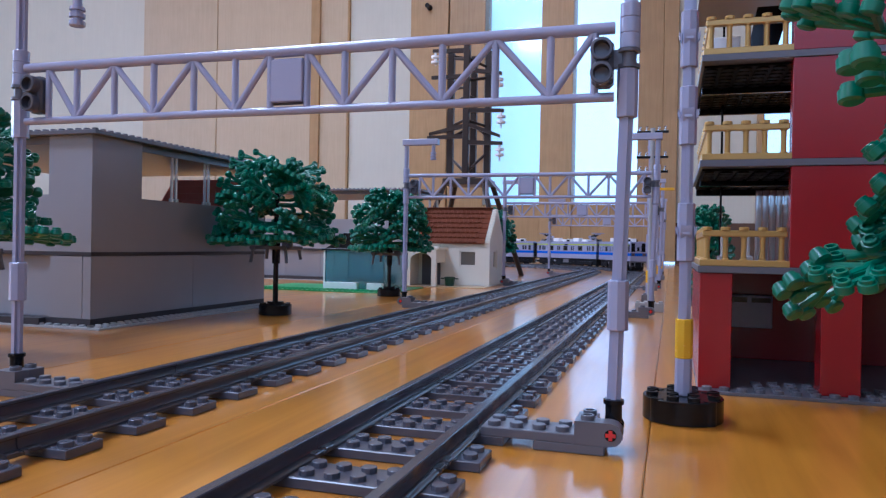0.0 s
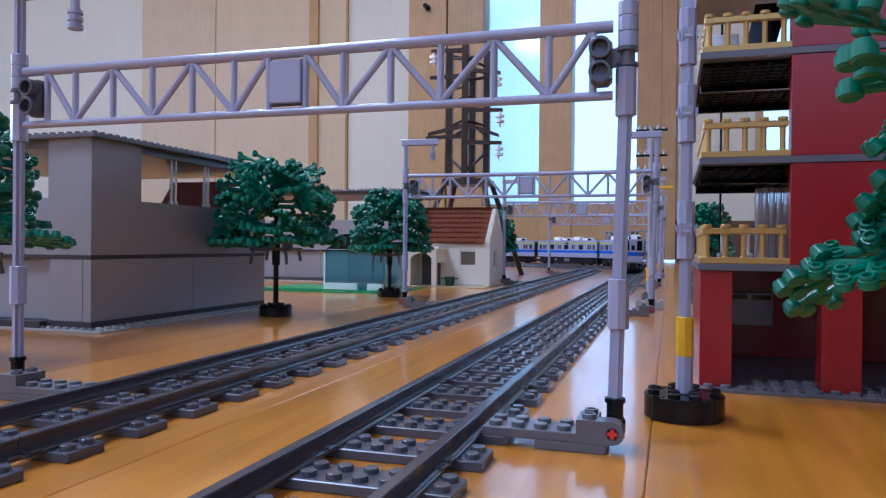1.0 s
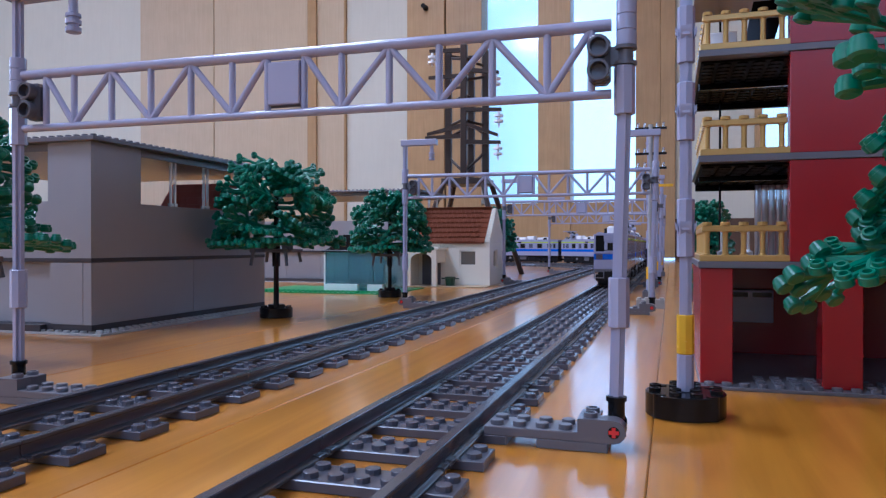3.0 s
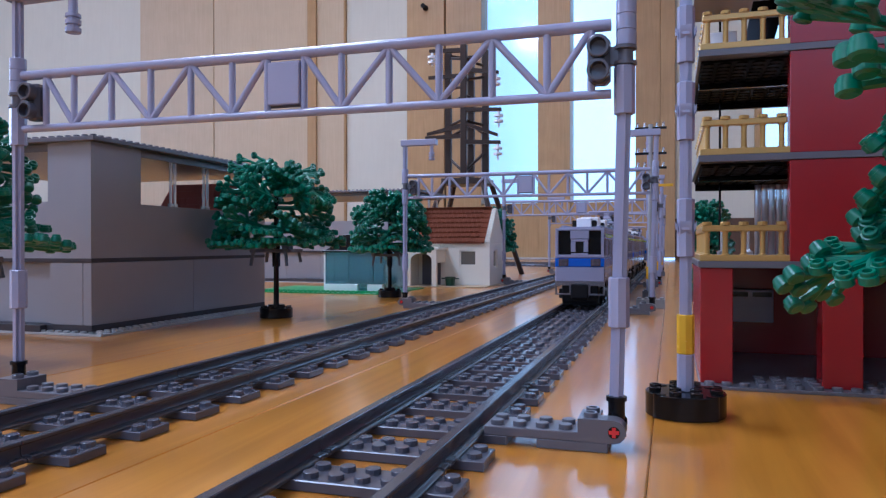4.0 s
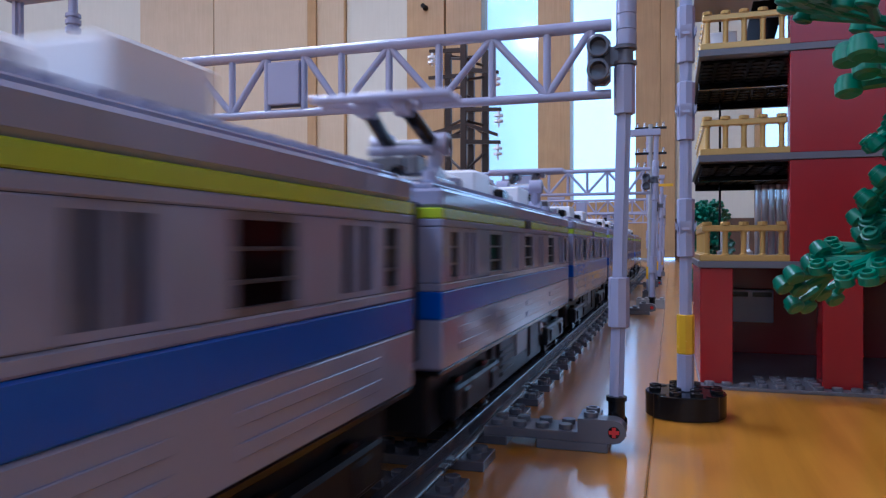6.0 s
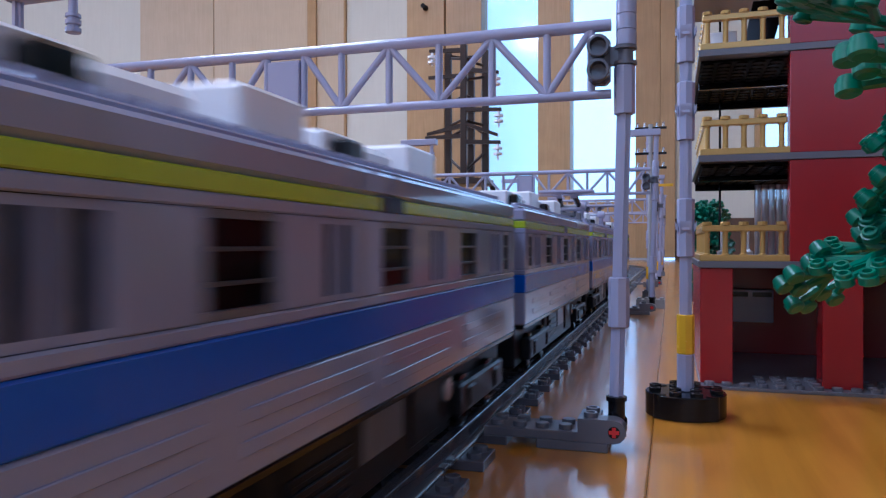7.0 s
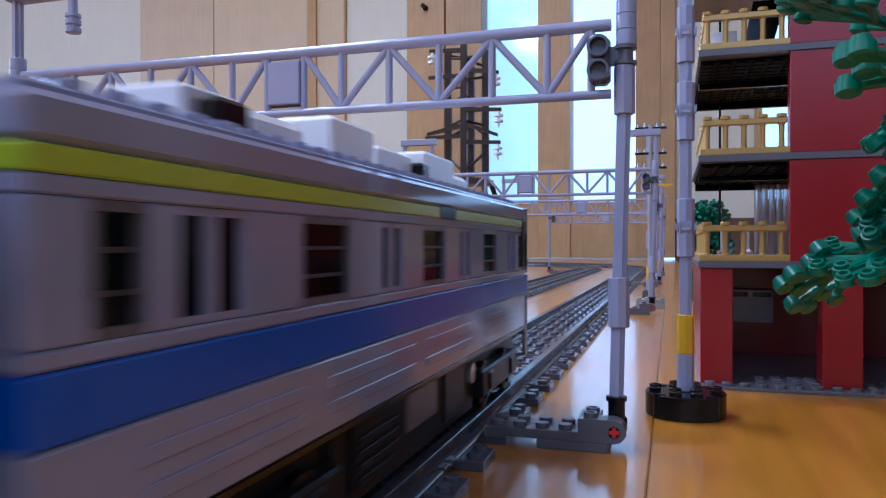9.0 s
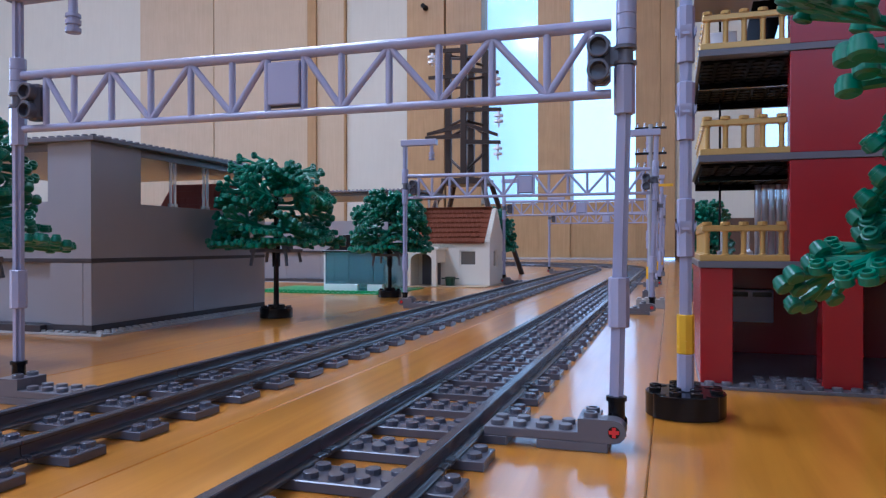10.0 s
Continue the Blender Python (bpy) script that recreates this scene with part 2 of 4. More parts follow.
# ---- the room ----
def room():
    floor = piece("floor", boxes((-5200, -2200, -40, 2300, 3420, -6), b=0), PANEL, "varnished wooden floor of long orange-brown boards", "floor", kind="structure")
    # boards run along the tracks
    random.seed(5)
    w = 155.4
    cache = {}
    for c in range(-34, 15):
        x0 = 80 + c * w
        y = -2200 + random.uniform(0, 900) if c not in (-1, 0) else -2200
        ends = [-2200]
        while y < 3420:
            if y > -2150:
                ends.append(y)
            y += 1820
        if c in (-1, 0, -2):
            ends = [-2200, -360 - 200 * (c % 2), 1460 + 330 * (c % 2)]
        ends.append(3420)
        for a, d in zip(ends, ends[1:]):
            k = round(d - a)
            if k not in cache:
                cache[k] = mesh(boxes((0.12, 0.15, -6, w - 0.12, k - 0.15, 0), b=0.45), PLANK, "plank")
            part("plank", cache[k], None, floor, at=(x0, a, 0))
    # wall behind the layout: posts, panels and the two window openings
    y0, y1 = 3300, 3420
    rows = [(-5200, -2822, CREAM, 0), (-2822, -2336, PANEL, -8), (-2330, -1752, PANEL, -8), (-1700, -1545, PANEL, -8), (-1532, -1192, CREAM, 0), (105, 440, CREAM, 0), (2030, 2300, CREAM, 0)]
    for n, (a, c, mat, off) in enumerate(rows):
        piece("wall_north", boxes((a, y0 + off, 0, c, y1, 2400), b=1), mat, "tall plain panel of the room's far wall", "wall", kind="structure")
    for a, c, off in [(-1752, -1700, -22), (-1545, -1532, -14), (-1192, -994, -20), (-988, -805, -14), (-524, -370, -20), (440, 470, -14), (2000, 2030, -14), (-2337, -2329, -3)]:
        piece("trim", boxes((a, y0 + off, 0, c, y1, 2400), b=2), FRAME, "orange-brown wooden post of the far wall", "post", kind="structure")
    piece("trim", boxes((-70, y0 - 20, 0, 40, y1, 2400), b=2), FRAME, "orange-brown wooden post of the far wall", "post", kind="structure")
    piece("trim", boxes((40.3, y0 - 20, 11, 105, y1, 2400), b=2), FRAME, "orange-brown wooden post of the far wall", "post", kind="structure")
    piece("wall_north", boxes((-805, y0 - 10, 0, -524, y1, 262), (-370, y0 - 10, 0, -70, y1, 262), b=2), FRAME, "wooden panelling below the windows", "wall", kind="structure")
    # dark panelling added so the train's glossy side mirrors less light
    piece("wall_north", boxes((470, y0, 0, 2000, y1, 262), b=2), DIMWOOD, "dark wooden panelling added below the wide window to dim reflections", "wall", kind="structure")
    piece("wall_north", boxes((105.2, y0 - 6, 0, 439.8, y0 - 0.4, 190), b=2), DIMWOOD, "dark wooden sheet added at the wall's foot to dim reflections", "wall", kind="structure")
    piece("wall_north", boxes((-805, y0, 1900, -524, y1, 2400), (-370, y0, 1900, -70, y1, 2400), (470, y0, 1900, 2000, y1, 2400), b=2), CREAM, "wall above the windows", "wall", kind="structure")
    piece("trim", boxes((-990, y0 - 34, 0, 38, y0 - 20.4, 10), b=2), SILVER, "dull metal rail along the foot of the wall", "trim", kind="structure")
    # the third window is widened out of view to let in side light
    for n, (a, c) in enumerate([(-805, -524), (-370, -70), (470, 2000)]):
        win = thing("window_%d" % (n + 1), (a + c) / 2, y0 + 70, 262, label="tall window bright with pale daylight", category="window", kind="structure")
        h = (c - a) / 2
        part("window_sill", boxes((-h, -74, 0, h, 10, 10), b=1.5), FRAME, win)
        pane = part("pane", boxes((-h, 6, 10, h, 9, 1638), b=0.2), CLEAR, win)
        pane.visible_shadow = False
    for a, c, mat, text in ((-1400, -540, DAY, "pale blue"), (-540, 150, SUNLIT, "bright white"), (150, 2600, DAY, "pale blue")):
        piece("backdrop", boxes((a, 3900, -200, c, 3910, 2400), b=0), mat, text + " daylight outside the windows", "sky", kind="structure")
    # closing walls out of view; their windows are added to hold the fill lights
    for n, (name, x, y, rz, length, off) in enumerate((("wall_south", -1100, -2200, 0, 4220, 1300), ("wall_west", -5200, 600, -90, 2820, 0))):
        m = mmpose(x, y, 0, 0, 0, rz)
        L = length
        piece(name, boxes((-L, -120, 0, L, 0, 700), (-L, -120, 2000, L, 0, 2400), (-L, -120, 700, off - 900, 0, 2000), (off + 900, -120, 700, L, 0, 2000), b=1), CREAM, "plain cream wall out of view with an added window opening", "wall", kind="structure", at=m)
        win = thing("window_%d" % (n + 4), label="wooden window frame added out of view around a fill light", category="window", kind="structure")
        win.matrix_basis = m
        part("window_frame", boxes((off - 900, -60, 700, off - 860, 0, 2000), (off + 860, -60, 700, off + 900, 0, 2000), (off - 860, -60, 700, off + 860, 0, 730), (off - 860, -60, 1970, off + 860, 0, 2000), b=2), FRAME, win)
    piece("wall_east", boxes((2300, -2320, 0, 2420, 3420, 2400), b=1), GREYWALL, "plain grey side wall", "wall", kind="structure")
    piece("ceiling", boxes((-5320, -2320, 2400, 2420, 3420, 2460), b=1), PLASTER, "plain white ceiling", "ceiling", kind="structure")
    # glowing panels for the two added fill lamps, both out of view
    lamp = thing("ceiling_lamp", -1300, 1000, 2400, label="square white fill panel added on the ceiling", category="lamp")
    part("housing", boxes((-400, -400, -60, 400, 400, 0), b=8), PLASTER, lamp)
    part("diffuser", boxes((-370, -370, -80, 370, 370, -60), b=8), FILLGLOW, lamp)
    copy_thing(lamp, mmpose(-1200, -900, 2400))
    piece("wall_hook", shape(lathe, (-1090, 3278, 1258), (0, -1, 0), [(14, 0), (14, 8), (6, 14), (6, 40), (12, 46)], 14), BLACK, "small black hook on a wooden post", "hook")


room()

# ---- tracks ----
YS, RAD, TURN_X = 1792.0, 576.0, -576.0
LEFT_X, LEFT_R = -124.8, 451.2


def sleeper_mesh():
    bm = bmesh.new()
    box(bm, -32, -8, 0, 32, 8, 3.2, b=0.3)
    for x in (-28, -12, -4, 4, 12, 28):
        for y in (-4, 4):
            stud(bm, x, y, 3.2)
    return mesh(bm, RAILG, "sleeper")


RAILPROFILE = [(-4.0, 3.2), (4.0, 3.2), (4.0, 4.0), (3.5, 4.4), (1.5, 4.8), (1.05, 5.8), (1.0, 8.0), (1.8, 8.5), (1.8, 9.35), (1.55, 9.6), (-1.55, 9.6), (-1.8, 9.35), (-1.8, 8.5), (-1.0, 8.0), (-1.05, 5.8), (-1.5, 4.8), (-3.5, 4.4), (-4.0, 4.0)]


def rail_mesh():
    bm = bmesh.new()
    prism(bm, RAILPROFILE, "y", -63.8, 63.8)
    for y in (-60, 60):
        box(bm, -4.2, y - 2.5, 3.2, 4.2, y + 2.5, 4.9, b=0.3)
    return mesh(bm, RAIL, "rail")


def arc_rail(bm, radius, a0, a1, steps=8):
    rings = []
    for i in range(steps + 1):
        a = a0 + (a1 - a0) * i / steps
        rings.append([bm.verts.new(((radius + px) * math.cos(a), (radius + px) * math.sin(a), pz)) for px, pz in RAILPROFILE])
    for r, s in zip(rings, rings[1:]):
        for i in range(len(RAILPROFILE)):
            k = (i + 1) % len(RAILPROFILE)
            bm.faces.new((r[i], r[k], s[k], s[i]))
    bm.faces.new(rings[0][::-1])
    bm.faces.new(rings[-1])


def tracks():
    sl, rl = sleeper_mesh(), rail_mesh()
    base = None
    spots = [(0, -16 + 128 * n + 64, 0) for n in range(-16, 14)] + [(LEFT_X, -33.2 - 16 + 128 * n + 64, 0) for n in range(-16, 14)]
    spots += [(TURN_X - 64 - 128 * n, YS + RAD, 90) for n in range(8)] + [(TURN_X - 64 - 128 * n, YS + LEFT_R, 90) for n in range(8)]
    for x, y, rz in spots:
        if base is None:
            base = thing("track_piece", x, y, 0, rz, "dark grey plastic toy track, straight, on the wooden floor", "toy track", "straight track pieces")
            for sx in (-20, 20):
                part("rail", rl, None, base, at=(sx, 0, 0))
            for k in range(4):
                part("sleeper", sl, None, base, at=(0, -48 + 32 * k, 0))
        else:
            copy_thing(base, mmpose(x, y, 0, 0, 0, rz))
    for R, start, n in ((RAD, 0.0, 4), (LEFT_R, 0.03, 4)):
        step = math.pi / 2 / n
        rails = []
        for off in (-20, 20):
            bm = bmesh.new()
            arc_rail(bm, R + off, 0.001, step - 0.001, 10)
            rails.append(mesh(bm, RAIL, "curved_rail"))
        for i in range(n):
            ob = thing("curved_track_piece", TURN_X, YS, 0, math.degrees(step * i), "dark grey plastic toy track, curved, on the wooden floor", "toy track", "curved track pieces")
            for me in rails:
                part("rail", me, None, ob)
            for k in range(7):
                a = step * (k + 0.5) / 7
                part("sleeper", sl, None, ob, at=mmpose(R * math.cos(a), R * math.sin(a), 0, 0, 0, math.degrees(a)))


tracks()


# ---- gantries over the tracks ----
def axle(bm, p0, p1):
    """A cross-shaped rod."""
    p0, p1 = Vector(p0), Vector(p1)
    lean = (p1 - p0) / (p1.z - p0.z)
    rows = [[bm.verts.new((p.x + a, p.y + c, p.z)) for a, c in CROSS] for p in (p0, p1)]
    for i in range(12):
        k = (i + 1) % 12
        bm.faces.new((rows[0][i], rows[0][k], rows[1][k], rows[1][i]))
    bm.faces.new(rows[0][::-1])
    bm.faces.new(rows[1])


def sleeve(bm, x, y, z0, z1, r=3.6):
    lathe(bm, (x, y, z0), (0, 0, 1), [(r - 0.3, 0), (r, 0.3), (r, z1 - z0 - 0.3), (r - 0.3, z1 - z0)], 8)


def gantry():
    g = thing("gantry", 0, 36, 0, label="light grey plastic lattice gantry spanning two toy tracks", category="gantry", group="gantries along the tracks")
    for side in (1, -1):
        fx = 68.5 if side > 0 else -196.4
        lean = 3.3 if side > 0 else 0.2
        at = lambda z: fx + lean * (z - 17) / 133
        # foot: plates on the floor and a lug with a red pin
        sx = side
        bm = bmesh.new()
        box(bm, fx - sx * 44.5, -12, 3.25, fx - sx * 11.5, 4, 6.4)
        box(bm, fx - sx * 26, -12, 0, fx - sx * 2, 4, 3.2)
        box(bm, fx - sx * 44.5, -12, 0.02, fx - sx * 36.3, 4, 3.2)
        for i in range(4):
            for j in (-8, 0):
                stud(bm, fx - sx * (40.5 - 8 * i), j, 6.4, 12)
        part("foot_plate", bm, DARK, g, "dark grey plates with round studs")
        bm = bmesh.new()
        lug = [(-12, 3.25), (0, 3.25), (2.0, 3.8), (3.4, 5.2), (3.9, 7.15), (3.4, 9.1), (2.0, 10.5), (0, 11.05), (-12, 11.05)]
        prism(bm, [(fx + sx * a, z) for a, z in lug], "y", -12, -4.4)
        box(bm, fx - sx * 12, -4.4, 3.25, fx - sx * 5, 4, 11.05)
        stud(bm, fx - sx * 8, -8, 11.05, 14, True)
        stud(bm, fx - sx * 8, 0, 11.05, 14, True)
        lugp = part("lug", bm, DARK, g)
        # flat black disc painted in for the shaded hole around the pin
        part("bushing", shape(lathe, (fx, -12.05, 7.15), (0, -1, 0), [(2.0, 0), (2.0, 0.1), (1.8, 0.12)], 18), BLACK, lugp, "black disc standing in for the dark hole")
        bm = bmesh.new()
        prism(bm, [(fx + 0.7 * a, 7.15 + 0.7 * c) for a, c in CROSS], "y", -12.3, 4)
        part("pin", bm, AXLE, lugp, "red cross-shaped pin")
        bm = bmesh.new()
        lathe(bm, (fx, 0, 3.2), (0, 0, 1), [(3.4, 0), (3.4, 2), (2.9, 2.5), (2.9, 12), (3.6, 12.3), (3.6, 13.8), (2.4, 14)], 14)
        cyl(bm, (fx, -4.3, 7.15), (fx, 4.5, 7.15), 3.6, 14)
        part("socket", bm, BLACK, g, "black socket")
        bm = bmesh.new()
        axle(bm, (fx, 0, 17), (at(181), 0, 181))
        part("post", bm, STONE, g)
        for z0, z1 in ((41, 58.3), (114.6, 131.4), (138.2, 154)):
            bm = bmesh.new()
            if z0 > 135:
                lathe(bm, (at(146), 0, z0), (0, 0, 1), [(3.3, 0), (3.5, 0.3), (3.5, 5), (3.2, 5.3), (3.5, 5.6), (3.5, 10.4), (3.2, 10.7), (3.5, 11), (3.5, 15.5), (3.3, 15.8)], 14)
            else:
                sleeve(bm, at((z0 + z1) / 2), 0, z0, z1)
            part("sleeve", bm, STONE, g)
        # clip and twin signal tubes
        bm = bmesh.new()
        x = at(135)
        for z in (131.6, 137.0):
            lathe(bm, (x, 0, z), (0, 0, 1), [(3.9, 0), (3.9, 1.2)], 16)
        lathe(bm, (x, 0, 132.6), (0, 0, 1), [(2.7, 0), (2.7, 4.6)], 14)
        box(bm, x - sx * 10, -1.4, 131.7, x, 1.4, 138.1)
        part("clip", bm, DARK, g, "dark grey clip")
        bm = bmesh.new()
        bx = x - sx * (8.7 if sx > 0 else 10.6)
        box(bm, bx - 3.7, -3.4, 125.2, bx + 3.7, 3.4, 141.6, b=1.6)
        for z in (129.3, 137.5):
            lathe(bm, (bx, -3.4, z), (0, -1, 0), [(3.9, -0.1), (3.9, 3.4), (3.6, 3.7), (2.8, 3.7), (2.5, 0.4), (1.2, 0.2)], 20)
        part("signal", bm, RAILG, g, "dark grey double signal with round tubes")
        # arm with insulator over its track
        bm = bmesh.new()
        ax = at(181)
        box(bm, ax - sx * 37 if sx < 0 else ax + 4, -4, 179.5, ax - 4 if sx < 0 else ax - 37, 4, 186, b=0.4)
        part("arm", bm, STONE, g)
        bm = bmesh.new()
        lathe(bm, (ax - sx * 31, 0, 163), (0, 0, 1), [(3.0, 0), (3.3, 0.3), (3.3, 2.2), (2.4, 2.5), (2.4, 3.4), (3.3, 3.7), (3.3, 5.6), (2.4, 5.9), (2.4, 6.6), (3.3, 6.9), (3.1, 8.4), (2.0, 8.8), (2.0, 16.5)], 16)
        part("insulator", bm, STONE, g)
    # lattice beam
    X0, X1, XC = -193.0, 66.6, -60.2
    bm = bmesh.new()
    cyl(bm, (X0, 0, 146), (XC, 0, 145.5), 2.15, 14)
    cyl(bm, (XC, 0, 145.5), (X1, 0, 146), 2.15, 14)
    part("top_chord", bm, STONE, g)
    part("bottom_chord", shape(cyl, (X0, 0, 122), (X1, 0, 122), 1.65, 12), STONE, g)
    nodes = [(8.2, 1), (24.4, 0), (44.2, 1), (64.1, 0), (84.4, 1), (104.5, 0), (120, 1)]
    for sx in (-1, 1):
        for (a, ta), (c, tc) in zip(nodes, nodes[1:]):
            part("strut", shape(cyl, (XC + sx * a, 0, 145 if ta else 122.5), (XC + sx * c, 0, 145 if tc else 122.5), 1.35, 10), STONE, g)
        for a, _ in nodes:
            part("upright", shape(cyl, (XC + sx * a, 0, 122.5), (XC + sx * a, 0, 145.3), 1.4, 12), STONE, g)
    part("sign_panel", boxes((XC - 7.0, -2.2, 125.2, XC + 7.0, 0.2, 142.2), b=0.4), STONE, g, "blank square grey panel")
    part("panel_back", boxes((XC - 7.6, 0.3, 124.5, XC + 7.6, 1.6, 143), b=0.3), DARK, g, "dark grey backing of the panel")
    for n in range(1, 4):
        copy_thing(g, mmpose(0, 36 + 508 * n, 0))


gantry()


# ---- street poles and telegraph pole ----
def street_pole(px, py, label, far=False):
    p = thing("street_pole", px, py, 0, label=label, category="pole", group="poles beside the track")
    bm = bmesh.new()
    lathe(bm, (0, 0, 0), (0, 0, 1), [(15.4, 0), (15.9, 0.4), (15.9, 9.2), (15.5, 9.6)], 40)
    for x in (-12, -4, 4, 12):
        for y in (-12, -4, 4, 12):
            if abs(x) + abs(y) < 20:
                stud(bm, x, y, 9.6, 14, True)
    for a in range(4):
        t = math.pi / 4 + a * math.pi / 2
        cyl(bm, (14.2 * math.cos(t), 14.2 * math.sin(t), 0.3), (14.2 * math.cos(t), 14.2 * math.sin(t), 9.9), 2.6, 12)
    if far:
        bm.free()
        bm = boxes((-8, -8, 0, 8, 8, 9.6))
        for x in (-4, 4):
            for y in (-4, 4):
                stud(bm, x, y, 9.6, 10)
        part("foot", bm, DARK, p, "small dark grey brick foot")
    else:
        part("foot", bm, BLACK, p, "round black foot with studs")
    part("pole", shape(axle, (0, 0, 9.6), (0, 0, 215)), STONE, p)
    lower = bmesh.new()
    sleeve(lower, 0, 0, 9.7, 24.8, 3.4)
    part("sleeve", lower, STONE, p)
    bm = bmesh.new()
    sleeve(bm, 0, 0, 24.9, 41, 3.5)
    part("band", bm, YELLOW, p, "yellow band")
    for z in (64.6, 112.3, 144, 190):
        bm = bmesh.new()
        sleeve(bm, 0, 0, z, z + 23.8 if z != 144 else z + 23, 3.5)
        for dx, dy in ((1, 0), (-1, 0), (0, 1), (0, -1)):
            ax = "y" if dx else "x"
            d = dx or dy
            prism(bm, [(d * 3.0, z + 9.5), (d * 4.2, z + 12.6), (d * 4.2, z + 14.6), (d * 3.0, z + 12.4)], ax, -2.2, 2.2)
            prism(bm, [(d * 3.0, z + 14.8), (d * 4.0, z + 11.9), (d * 4.0, z + 10.9), (d * 3.0, z + 12.6)], ax, -1.4, 1.4)
        part("joint", bm, STONE, p, "grey eight-sided joint with small fins")
    return p


street_pole(92.3, 92, "light grey pole with a yellow band on a round black foot")
far_pole = street_pole(59, 775, "light grey pole with a yellow band on a small grey foot", True)
copy_thing(far_pole, mmpose(63, 1130, 0))
copy_thing(far_pole, mmpose(66, 1500, 0))


def telegraph_pole():
    p = thing("telegraph_pole", 65, 620, 0, label="grey plastic telegraph pole with black crossarms", category="pole")
    bm = boxes((-15, -8, 0, 15, 8, 9.6))
    for i in range(4):
        for j in (-4, 4):
            stud(bm, -12 + 8 * i, j, 9.6, 12)
    for sx in (-9, 9):
        cyl(bm, (sx, -8.2, 5.4), (sx, -7.9, 5.4), 2.6, 12)
    part("foot", bm, OLDGREY, p, "grey brick foot")
    part("pole", shape(cyl, (0, 0, 9.6), (0, 0, 203), 2.6, 12), OLDGREY, p)
    for z in (153.5, 169.5, 197.5):
        arm = part("crossarm", boxes((-17, -1.6, z, 17, 1.6, z + 2.6), b=0.3), BLACK, p, "black crossarm")
        for x in (-13.5, -6.5, 6.5, 13.5):
            part("insulator", shape(lathe, (x, 0, z + 2.6), (0, 0, 1), [(1.5, 0), (1.5, 1.6), (0.9, 2), (0.9, 3), (1.6, 3.4), (1.3, 5)], 10), CLEAR, arm, "clear insulator")
    for z in (100, 140, 150):
        part("collar", shape(lathe, (0, 0, z), (0, 0, 1), [(3.4, 0), (3.4, 6)], 12), OLDGREY, p)
    part("arm", boxes((4, -1.5, 134, 24, 1.5, 137), b=0.3), YELLOW, p, "short yellow arm")


telegraph_pole()


# ---- plants ----
def leaf_mesh(seed):
    """A flat moulded bough: a forked stem with a short open cup at the end of every twig."""
    rnd = random.Random(seed)
    bm = bmesh.new()

    def twig(p, q, r):
        cyl(bm, p, q, r, 7, r * 0.92)

    def cup(p):
        lathe(bm, (p[0], p[1], p[2] - 1.9), (0, 0, 1), [(2.2, -0.5), (3.15, 0.1), (3.15, 2.9), (2.5, 3.1), (2.5, 4.4), (2.3, 4.6), (1.6, 4.6), (1.5, 3.2)], 14)

    twig((0, 0, 0), (38, 0, 0), 1.9)
    for x, ln, ang in ((7, 14, 64), (16, 21, 54), (27, 16, 44)):
        for side in (-1, 1):
            a = radians(ang + rnd.uniform(-7, 7)) * side
            l = ln * rnd.uniform(0.9, 1.12)
            e = (x + l * math.cos(a), l * math.sin(a), rnd.uniform(-0.9, 1.2))
            twig((x, 0, 0), e, 1.6)
            cup(e)
            if ln > 15:
                b = a - radians(rnd.uniform(34, 46)) * side
                m = (x + l * 0.45 * math.cos(a), l * 0.45 * math.sin(a), 0)
                f = (m[0] + 10.5 * math.cos(b), m[1] + 10.5 * math.sin(b), rnd.uniform(-0.4, 1.6))
                twig(m, f, 1.45)
                cup(f)
    cup((39, 0, 0.4))
    # narrow web between stem and twigs
    prism(bm, [(2, -1.4), (16, -3.0), (28, -3.2), (36, -1.6), (36, 1.6), (28, 3.2), (16, 3.0), (2, 1.4)], "z", -0.8, 0.8)
    return mesh(bm, GREEN, "bough")


LEAVES = [leaf_mesh(v) for v in (1, 2, 3, 4)]
REACH = 42.0
# rings of boughs, from the low flat ones to the crown: height, radius at the tips, count, lowest and highest tilt, roll
DOME = [(73, 66, 10, -4, 6, 14), (82, 60, 7, -12, 10, 40), (95, 62, 7, -26, 18, 65), (108, 60, 7, -30, 26, 70), (122, 56, 6, -34, 36, 65), (134, 48, 5, -34, 50, 60), (141, 34, 4, 0, 60, 50), (144, 18, 3, 40, 70, 40)]


